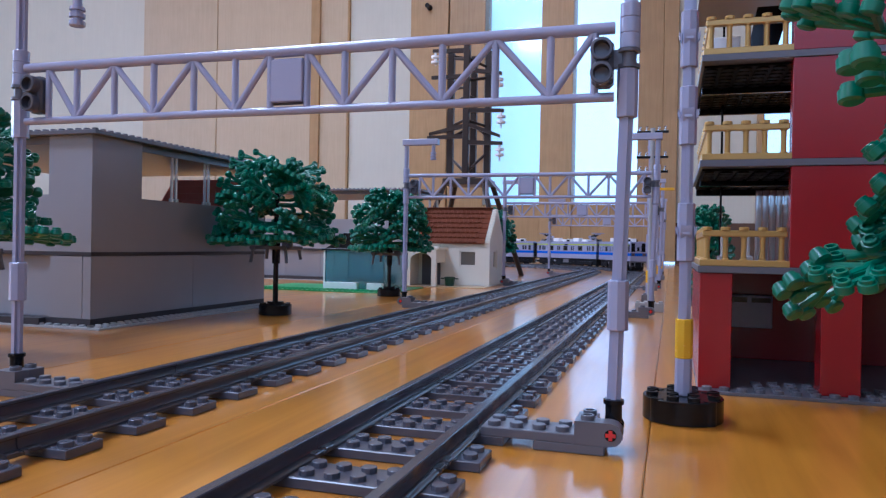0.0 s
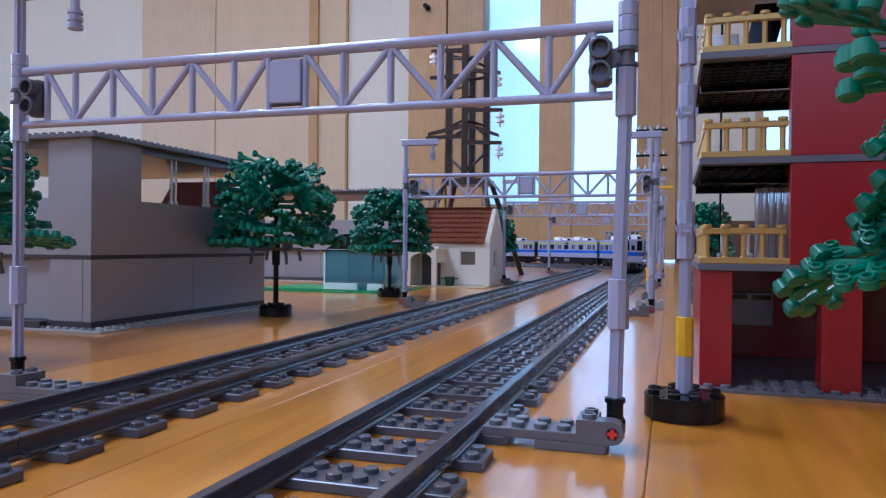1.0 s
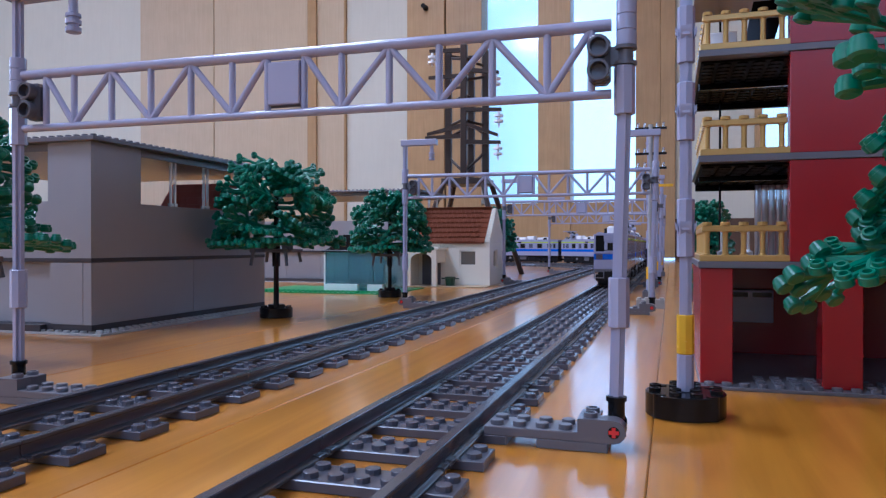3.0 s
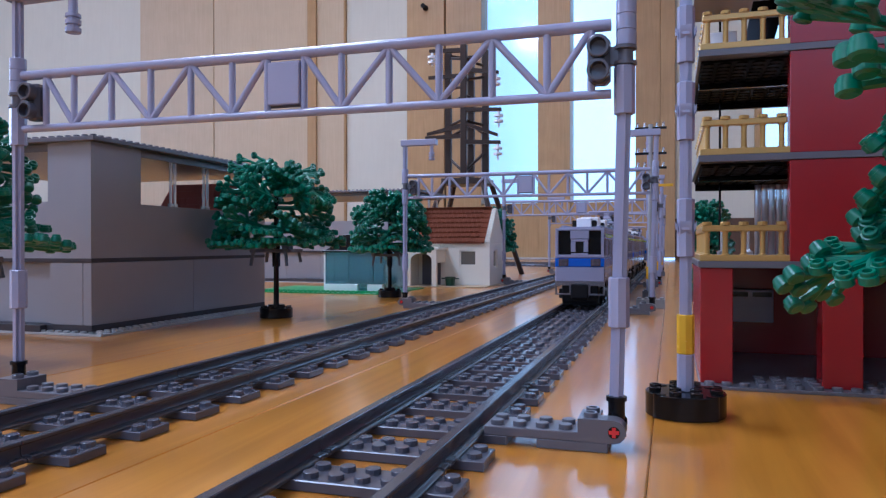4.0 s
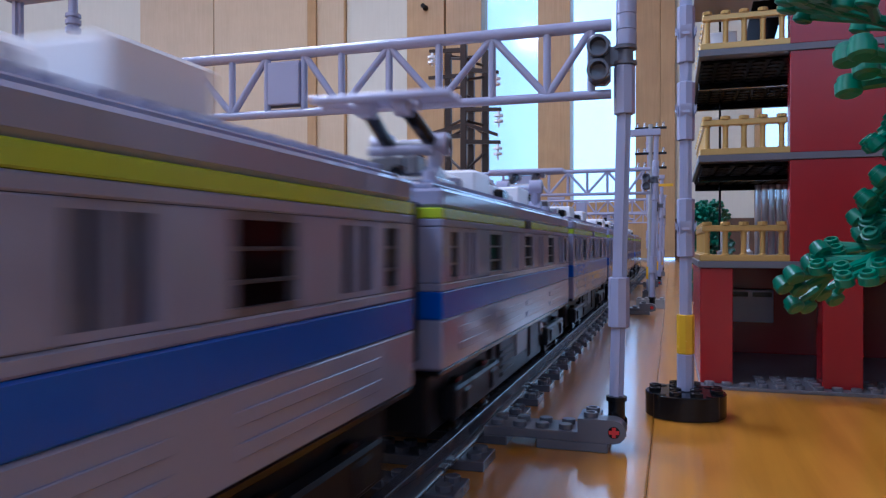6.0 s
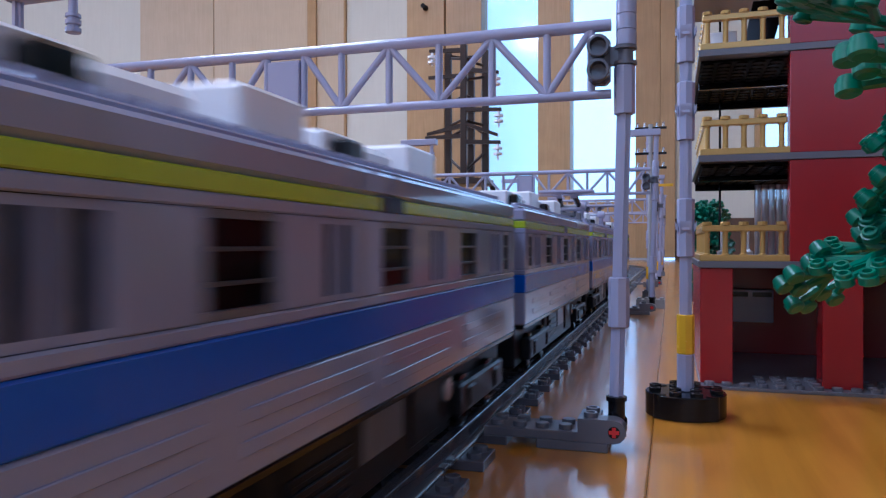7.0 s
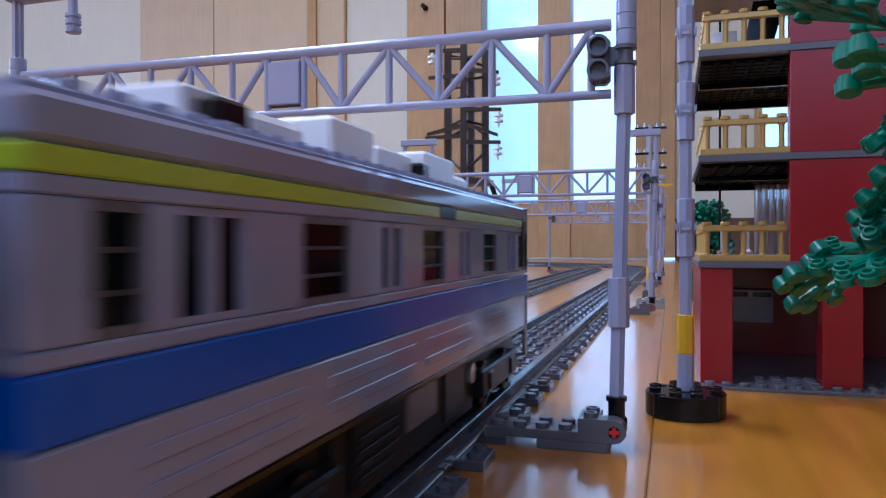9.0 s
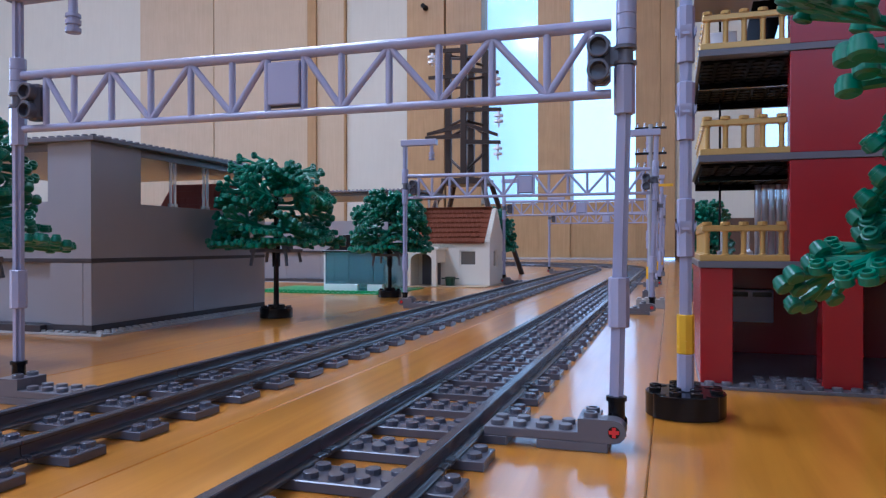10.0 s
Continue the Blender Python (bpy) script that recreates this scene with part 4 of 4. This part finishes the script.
def red_building():
    r = thing("red_building", 100.4, 158, 0, label="tall red plastic building with gold balconies on three floors", category="toy building")
    bm = boxes((-0.4, -8, 0, 200, 190, 1.6), b=0.2)
    for i in range(24):
        stud(bm, 4 + 8 * i, -4, 1.6, 10)
        if 2 < i < 7 or i > 8:
            for j in range(3):
                stud(bm, 4 + 8 * i, 4 + 8 * j, 1.6, 10)
    part("baseplate", bm, DARK, r, "dark grey studded baseplate")
    # ground floor
    for x0, x1 in ((0, 15), (54.4, 71.6), (112, 128)):
        part("pillar", boxes((x0, 0, 1.65, x1, 15, 58.2), b=0.3), RED, r)
    part("side_wall", boxes((0, 15.2, 1.65, 8, 122, 58.2), b=0.3), RED, r)
    part("rear_wall", boxes((8.2, 114, 1.65, 190, 122, 58.2), b=0.3), RED, r)
    # unseen wall added to keep light out of the ground floor
    part("inner_wall", boxes((182, 0, 1.65, 190, 113.8, 58.2), b=0.3), RED, r)
    box_in = part("cabinet", boxes((20, 104, 22, 46, 113.8, 42), b=0.5), STONE, r, "grey wall box with two dark slots")
    for x in (20.5, 34):
        part("slot", boxes((x, 103.3, 37.6, x + 11, 104.1, 40.6), b=0.1), BLACK, box_in)
    # floors, walls above, balconies
    for n, z in enumerate((58.3, 110.2, 161.9)):
        part("floor_plate", boxes((-1, -1, z, 190, 122, z + 3.3), b=0.2), DARK, r, "grey floor plate")
        if n:
            # near-black sheet with tubes below each grey plate, much darker than the plate
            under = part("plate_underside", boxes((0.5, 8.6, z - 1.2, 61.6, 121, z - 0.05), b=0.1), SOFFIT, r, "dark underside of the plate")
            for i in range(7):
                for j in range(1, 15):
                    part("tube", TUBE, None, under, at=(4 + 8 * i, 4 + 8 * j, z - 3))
            part("beam", boxes((1, 118, z - 6, 61, 120.9, z - 1.25)), BLACK, r)
            part("beam", boxes((1, 56, z - 5, 61, 59, z - 1.25)), BLACK, r)
        zt = 110.1 if n == 0 else 161.8 if n == 1 else 214
        part("front_wall", boxes((40.2, -0.4, z + 3.35, 128, 8, zt), b=0.3), RED, r)
        part("flank_wall", boxes((62, 8.1, z + 3.35, 70, 122, zt), b=0.3), RED, r)
        balustrade(r, 3.2, 3.2, 37, 3.2, z + 3.3, 5)
        balustrade(r, 3.2, 11.5, 3.2, 118, z + 3.3, 10)
    part("roof_plate", boxes((-1, -1, 214.1, 190, 122, 217.4), b=0.2), DARK, r)
    for i in range(7):
        part("clear_rod", shape(lathe, (37 + 3.9 * i, 104, 61.7), (0, 0, 1), [(1.9, 0), (1.9, 44.5)], 10), ROD, r, "clear plastic rod")
    for x in (11, 23):
        part("clear_cup", shape(lathe, (x, 14, 61.7), (0, 0, 1), [(2.4, 0), (2.6, 4.5), (1.0, 5.5), (1.0, 15), (0.4, 15.2)], 10), ROD, r, "small clear cup")
    bm = bmesh.new()
    prism(bm, [(22, 165.3), (36, 165.3), (47, 206), (30, 206)], "y", 62, 66)
    part("slanted_panel", bm, BLACK, r, "black slanted panel on the top balcony")
    part("white_board", boxes((7, 68, 165.3, 22, 71, 192), b=0.4), WHITE, r, "white board on the top balcony")
    part("downpipe", shape(cyl, (15.5, 110, 61.7), (15.5, 110, 214), 0.7, 8), BLACK, r)


red_building()


# ---- the train ----
CAR, GAP = 272.0, 25.0


def car_shell(t, cab_front, cab_rear, panto):
    """Body of one coach about its middle; it heads towards -y."""
    H = CAR / 2
    F, R = -H + (5 if cab_front else 0), H - (5 if cab_rear else 0)
    wins = [(-10.5, 10.5), (-77, -55.5), (55.5, 77), (-127, -117), (117, 127)]
    mid_sign = 12 if cab_rear else -8 if cab_front else -4
    doors = [(-39, -25), (25, 39), (-111, -95), (95, 111)]
    part("floor_pan", boxes((-23.5, -H, 31.4, 23.5, H, 33.3), b=0.4), BLACK, t)
    part("lower_body", boxes((-24, -H, 33.4, 24, H, 47.8), b=0.5), SHELL, t)
    part("stripe", boxes((-24.05, -H - 0.05, 47.9, 24.05, H + 0.05, 56.0), b=0.4), BLUE, t, "blue stripe")
    part("waist", boxes((-24, F, 56.1, 24, R, 58.4), b=0.4), SHELL, t)
    # side posts between windows and doors
    cuts = sorted(wins + doors)
    edges = [-H] + [e for c in cuts for e in c] + [H]
    for sx in (-1, 1):
        rows = [(sx * 24, a, 58.5, sx * 21.4, c, 74.8) for a, c in zip(edges[::2], edges[1::2]) if c - a > 0.5]
        for row in rows:
            part("side_panel", boxes(row, b=0.25), SHELL, t)
        for a, c in wins:
            fr = part("window", shape(ring, sx * 23.6, sx * 22.0, a, c, 58.5, 74.8, 1.3), DARK, t, "dark window frame")
            part("pane", boxes((sx * 22.3, a + 1.2, 59.8, sx * 21.6, c - 1.2, 73.5), b=0), TINT, fr)
            for z in (63.4, 68.6):
                part("window_bar", boxes((sx * 23.2, a + 1.2, z, sx * 22.4, c - 1.2, z + 0.7), b=0.1), COURSE, fr)
        for a, c in doors:
            mid = (a + c) / 2
            for p, q in ((a, mid - 1.0), (mid + 1.0, c)):
                d = part("door", shape(ring, sx * 23.3, sx * 21.6, p, q, 58.5, 74.8, 1.2, 0.55), SHELL, t, "grey door leaf")
                part("pane", boxes((sx * 22.4, p + 0.5, 59.5, sx * 21.8, q - 0.5, 73.8), b=0), TINT, d)
            part("door_post", boxes((sx * 23.8, mid - 0.95, 58.5, sx * 21.6, mid + 0.95, 74.8), b=0.2), SHELL, t)
        # raised tiles low on the side
        for a, c in ((-118, -78), (-66, -18), (-8, 40), (58, 112)):
            for z in (37.0, 42.0):
                part("grille_tile", boxes((sx * 24.45, a, z, sx * 23.8, c, z + 2.4), b=0.2), SHELL, t)
        part("display", boxes((sx * 24.3, mid_sign - 7.3, 77.0, sx * 23.8, mid_sign + 7.3, 80.6), b=0.2), BLACK, t, "black destination display")
    # black filler added so the cab looks dark behind its windscreens
    for y in (F + 5, R - 5):
        part("cab_bulkhead", boxes((-20.8, y - 1, 58.5, 20.8, y + 1, 86), b=0.2), BLACK, t)
    part("interior", boxes((-20, -H + 8, 58.4, 20, H - 8, 59.2), (-6, -H + 20, 59, 6, H - 20, 66), b=0.2), DARK, t)
    part("upper_body", boxes((-24, F, 74.9, 24, R, 77.1), b=0.3), SHELL, t)
    part("lime_stripe", boxes((-24.05, F - 0.05, 77.2, 24.05, R + 0.05, 80.3), b=0.3), LIME, t, "lime green stripe")
    bm = boxes((-24, F, 80.4, 24, R, 86.0), (-20.5, -H + 2, 86.0, 20.5, H - 2, 87.6), b=0.9)
    part("roof", bm, SHELL, t)
    # roof units
    groups = [(-85, 0), (7, 0)] if not cab_rear else [(-75, 0), (12, 1)]
    for y0, kind in groups:
        if kind:
            unit = part("roof_unit", boxes((-9, -4, 87.6, 9, 23, 97.4), b=0.9), WHITE, t, "white roof unit")
            fans, low, tall = (23.2, 30), (66.4, 88), (33.6, 66)
        else:
            unit = None if panto and y0 < 0 else part("roof_unit", boxes((-7.5, y0 - 14, 87.6, 7.5, y0 + 3, 97.4), b=0.7), WHITE, t, "white roof unit")
            fans, low, tall = (y0 - 11, y0), (y0 + 4, y0 + 27), (y0 + 39, y0 + 65)
        if unit:
            for sx in (-1, 1):
                part("fan", boxes((sx * 12.4, fans[0], 87.8, sx * 7.6, fans[1], 95.4), b=0.9), BLACK, unit, "square black fan")
        box_low = part("roof_unit", boxes((-9.4, low[0], 87.6, 9.4, low[1], 96), b=2.2), WHITE, t, "white rounded roof box")
        part("vent", boxes((-7, low[1] + 0.05, 88.5, 7, low[1] + 1.6, 94.5), b=0.4), BLACK, box_low, "black vent")
        part("roof_unit", boxes((-10, tall[0], 87.6, 10, tall[1], 100.4), b=0.9), WHITE, t, "tall white roof box")
    # studs along both edges of the roof
    for sx in (-1, 1):
        bm = bmesh.new()
        for k in range(32):
            stud(bm, sx * 17.5, -H + 12 + 8 * k, 87.5, 8)
        part("roof_edging", bm, SHELL, t)


def car_end(t, s):
    """A plain gangway end; s is -1 for the leading end."""
    H = CAR / 2
    part("end_wall", boxes((-23.9, s * (H - 6), 58.5, 23.9, s * (H - 0.2), 74.8), b=0.3), SHELL, t)
    way = part("gangway", boxes((-15.5, s * H, 37, 15.5, s * (H + 12.4), 80.5), b=0.4), UNDER, t, "near-black corridor bellows")
    for i in range(4):
        part("fold", boxes((-17, s * (H + 3.1 * i + 0.6), 36, 17, s * (H + 3.1 * i + 2.5), 82), b=0.4), UNDER, way)
    part("coupling", boxes((-4, s * H, 18, 4, s * (H + 12), 24)), BLACK, t)


def car_cab(t, s):
    """A driving cab end; s is -1 for the leading end."""
    H = CAR / 2
    y = s * (H + 0.2)

    def face(x0, x1, z0, z1, d0, d1, b=0.25):
        return (x0, s * (H + d0), z0, x1, s * (H + d1), z1)

    part("face_frame", boxes(face(-24, -21, 58.5, 86, -5, 1), face(21, 24, 58.5, 86, -5, 1), face(-24, 24, 83.9, 86.2, -5, 1.1), face(-24, 24, 56.9, 60, -5, 1.1), b=0.4), SHELL, t)
    for sx in (-1, 1):
        part("windscreen", boxes((sx * 9.2, s * (H - 3.6), 60, sx * 21, s * (H - 2.8), 84), b=0.1), TINT, t, "black windscreen")
    part("door_header", boxes(face(-9.2, 9.2, 75.6, 84, -4, 0.7), b=0.4), SHELL, t)
    door = part("end_door", boxes(face(-8.4, 8.4, 57, 61.4, -4, 1.4), b=0.3), SHELL, t, "grey end door")
    part("door_rail", boxes(face(-8.4, 8.4, 72.9, 75.4, -4, 0.2), b=0.3), SHELL, door)
    for sx in (-1, 1):
        part("door_stile", boxes(face(sx * 8.6, sx * 3.95, 62.6, 72.8, -4, 0.4), b=0.3), SHELL, door)
    part("door_pane", boxes(face(-8.6, 8.6, 61.5, 72.7, -4.4, -4.1), b=0.1), BLACK, t)
    part("blue_front", boxes(face(-24.1, 24.1, 47.9, 56.3, -5, 1.3), b=0.4), BLUE, t, "blue band across the front")
    for sx in (-1, 1):
        lamp = part("headlight", boxes((sx * 11, s * (H + 1.2), 48.4, sx * 20.5, s * (H + 2.0), 56.0), b=0.3), COURSE, t, "dark grey lamp cluster")
        for x in (13.4, 17.8):
            for z in (50.3, 54.1):
                part("lens", shape(lathe, (sx * x, s * (H + 1.9), z), (0, s, 0), [(1.45, 0), (1.4, 0.4), (0.7, 0.6)], 12), LAMPLENS, lamp)
    part("apron", boxes(face(-24, 24, 33.4, 47.7, -5, 1.2), b=0.5), SHELL, t)
    part("valance", boxes(face(-23.6, 23.6, 30.6, 33.3, -5, 0.8), b=0.3), DARK, t)
    for sx in (-1, 1):
        bm = shape(ring, s * (H - 5), s * (H + 0.6), 8.8, 24, 19.8, 30.55, 1.25)
        bmesh.ops.rotate(bm, cent=(0, 0, 0), matrix=Matrix.Rotation(radians(90), 3, "Z"), verts=bm.verts[:])
        bmesh.ops.scale(bm, vec=(-sx, 1, 1), verts=bm.verts[:])
        part("skirt", bm, DARK, t, "open grey skirt frame")
    # the wide low box is added to darken the space under the cab
    part("coupling", boxes((-8.7, s * (H - 16), 16, 8.7, s * (H + 2.4), 30.4), (-18, s * (H - 22), 9.5, 18, s * (H - 6.2), 20), b=1.4), UNDER, t, "black coupling box above an added dark block")
    for sx in (-1, 1):
        part("cab_side_window", boxes((sx * 24.25, s * (H - 12), 60, sx * 23.7, s * (H - 5.5), 80), b=0.2), BLACK, t, "black cab side window")


def wheelset_mesh():
    bm = bmesh.new()
    for sx in (-1, 1):
        lathe(bm, (sx * 15, 0, 0), (sx, 0, 0), [(9.4, 0), (9.4, 1.2), (8.5, 1.6), (8.5, 5.5), (6, 6), (5.4, 5.2), (2, 5.2)], 22)
    cyl(bm, (-15, 0, 0), (15, 0, 0), 2, 8)
    return mesh(bm, BLACK, "wheelset")


WHEELS = wheelset_mesh()
SIDEFRAME = mesh(boxes((-2.5, -30, -5, 2.5, 30, 5), (-3.4, -22, -3.5, 3.4, -14, 3.5), (-3.4, 14, -3.5, 3.4, 22, 3.5), b=0.8), UNDER, "side_frame")
LOUVRE = mesh(boxes((-0.4, -12, -0.8, 0.4, 12, 0.8), b=0.2), UNDER, "louvre")


def underframe(t):
    for yb in (-88, 88):
        bg = part("bogie", boxes((-16, yb - 8, 18, 16, yb + 8, 31.3), b=0.8), BLACK, t, "black bogie")
        for sx in (-1, 1):
            part("side_frame", SIDEFRAME, None, bg, at=(sx * 20.6, yb, 20))
        for dy in (-18, 18):
            part("wheelset", WHEELS, None, bg, at=(0, yb + dy, 18.2))
    # black blocks added in place of the deep shade beneath the car
    part("centre_beam", boxes((-19.5, -57, 11.5, 19.5, 57, 31.2), b=1.0), UNDER, t, "black block standing in for the shade under the floor")
    for y0, y1 in ((-132, -57.2), (57.2, 132)):
        part("end_beam", boxes((-18, y0, 12.5, 18, y1, 31.2), b=1.0), UNDER, t, "black block standing in for the shade under the floor")
    eq = part("equipment_box", boxes((-20.5, -48, 15, 20.5, -20, 31.3), b=0.6), UNDER, t, "black louvred box")
    for i in range(4):
        for sx in (-1, 1):
            part("louvre", LOUVRE, None, eq, at=(sx * 20.8, -34, 17 + 3 * i))
    part("equipment_box", boxes((-20.2, -12, 19, 20.2, 14, 31.3), b=1.0), DARK, t)
    part("equipment_box", boxes((-20.4, 20, 14.5, 20.4, 44, 31.3), b=1.0), UNDER, t)
    part("air_tank", shape(cyl, (-21, 52, 25), (21, 52, 25), 3.6, 14), SILVER, t)


STUDPAIR = mesh(shape(lathe, (0, 0, 0), (0, 0, 1), [(2.4, 0), (2.4, 4.6), (2.0, 5)], 10), STONE, "mount")


def pantograph(t, yc, s):
    """Raised current collector on its roof frame."""
    p = part("pantograph", boxes((-17, yc - 15, 89, -14, yc + 17, 91), (14, yc - 15, 89, 17, yc + 17, 91), (-17, yc - 15, 89.2, 17, yc - 12, 90.8), (-17, yc + 14, 89.2, 17, yc + 17, 90.8), b=0.4), SILVER, t, "silver raised pantograph")
    for sx in (-1, 1):
        for y in (-13, 15):
            part("mount", STUDPAIR, None, p, at=(sx * 15.5, yc + y, 87.4))
        bm = bmesh.new()
        cyl(bm, (sx * 9, yc - s * 10, 91), (sx * 10, yc - s * 14, 103), 2.9, 10)
        lathe(bm, (sx * 10 - 4, yc - s * 14, 104), (1, 0, 0), [(3.0, 0), (4.1, 0.4), (4.1, 7.6), (3.0, 8)], 14)
        lathe(bm, (sx * 9 - 3.5, yc - s * 10, 92), (1, 0, 0), [(4.0, 0), (4.0, 7)], 14)
        part("lower_arm", bm, STONE, p, "thick grey arm")
        part("upper_arm", shape(cyl, (sx * 8, yc - s * 13, 104.5), (sx * 6.5, yc + s * 9, 113), 2.5, 10), BLACK, p, "black upper arm")
        part("spring", shape(cyl, (sx * 4, yc + s * 12, 92), (sx * 5, yc - s * 10, 98), 2.2, 10), BLACK, p, "black rod")
        part("knuckle", shape(lathe, (sx * 3.5, yc + s * 10, 113.4), (sx, 0, 0), [(3.0, 0), (3.6, 0.4), (3.6, 5), (2.0, 5.4), (2.0, 8)], 14), STONE, p, "grey joint")
        part("bracket", boxes((sx * 9, yc + s * 16, 91, sx * 13, yc + s * 8, 97), b=0.6), DARK, p, "dark grey bracket")
    part("cross_rod", shape(cyl, (-14, yc - s * 14, 104), (14, yc - s * 14, 104), 2.0, 10), SILVER, p)
    part("cross_rod", shape(cyl, (-11, yc - s * 4, 101), (11, yc - s * 4, 101), 1.8, 10), STONE, p)
    part("hinge_block", boxes((-6, yc + s * 3 - 6, 91, 6, yc + s * 3 + 6, 98), b=0.8), DARK, p)
    for y in (s * 6, s * 15):
        part("contact_shoe", shape(lathe, (-23.5, yc + y, 115.4), (1, 0, 0), [(1.2, 0), (1.6, 0.6), (1.6, 46.4), (1.2, 47)], 12), STONE, p, "grey contact bar")


def make_car(cab_front, cab_rear, panto, label):
    t = thing("train_car", 0, 0, 0, label=label, category="toy train car", group="cars of the toy train")
    car_shell(t, cab_front, cab_rear, panto)
    (car_cab if cab_front else car_end)(t, -1)
    (car_cab if cab_rear else car_end)(t, 1)
    underframe(t)
    if panto:
        pantograph(t, -110, -1)
        pantograph(t, 110, 1)
    return t


lead = make_car(True, False, False, "grey leading train car with driving cab, blue and lime stripes")
mid = make_car(False, False, True, "grey middle train car with two pantographs, blue and lime stripes")
plain = make_car(False, False, False, "grey middle train car with blue and lime stripes")
mid2 = copy_thing(mid, Matrix.Identity(4))
plain2 = copy_thing(plain, Matrix.Identity(4))
tail = make_car(False, True, False, "grey last train car with rear cab, blue and lime stripes")
CARS = [lead, mid, plain, plain2, mid2, tail]

# ---- what moves ----
HEAD = [(0.0, 1893), (0.4, 1777), (0.8, 1655), (1.2, 1528), (1.6, 1397), (2.0, 1262), (2.35, 1139), (2.7, 1010), (3.25, 800), (3.8, 588), (4.2, 434), (4.5, 318), (4.8, 197), (5.1, 74), (5.3, -8.5), (5.5, -93), (5.7, -182), (6.2, -415), (6.8, -694), (7.2, -886), (7.5, -1025), (8.0, -1262), (8.4, -1434), (8.8, -1585), (9.0, -1652), (9.5, -1803), (9.8, -1887), (10.0, -1942)]


def head_at(t):
    """Smooth way of the train's nose, in millimetres before the camera's zero line."""
    ts = [h[0] for h in HEAD]
    ss = [h[1] for h in HEAD]
    i = max(0, min(len(ts) - 2, sum(1 for v in ts[1:-1] if v <= t)))

    def slope(k):
        a, b = max(0, k - 1), min(len(ts) - 1, k + 1)
        return (ss[b] - ss[a]) / (ts[b] - ts[a])

    h = ts[i + 1] - ts[i]
    u = (t - ts[i]) / h
    m0, m1 = slope(i) * h, slope(i + 1) * h
    return (2 * u**3 - 3 * u**2 + 1) * ss[i] + (u**3 - 2 * u**2 + u) * m0 + (3 * u**2 - 2 * u**3) * ss[i + 1] + (u**3 - u**2) * m1


def on_track(s):
    """Place on the outer track: straight, quarter bend, straight behind."""
    if s < YS:
        return Vector((0, s, 0))
    a = (s - YS) / RAD
    if a < math.pi / 2:
        return Vector((TURN_X + RAD * math.cos(a), YS + RAD * math.sin(a), 0))
    return Vector((TURN_X - (s - YS - RAD * math.pi / 2), YS + RAD, 0))


def motions():
    for n, car in enumerate(CARS):
        rows = []
        for k in range(101):
            t = k / 10
            c = head_at(t) + n * (CAR + GAP) + CAR / 2
            a, b = on_track(c - 88), on_track(c + 88)
            m = (a + b) / 2
            rows.append((t, mmpose(m.x, m.y, 0, 0, 0, math.degrees(math.atan2(-(b - a).x, (b - a).y)))))
        walk(car, rows)


motions()
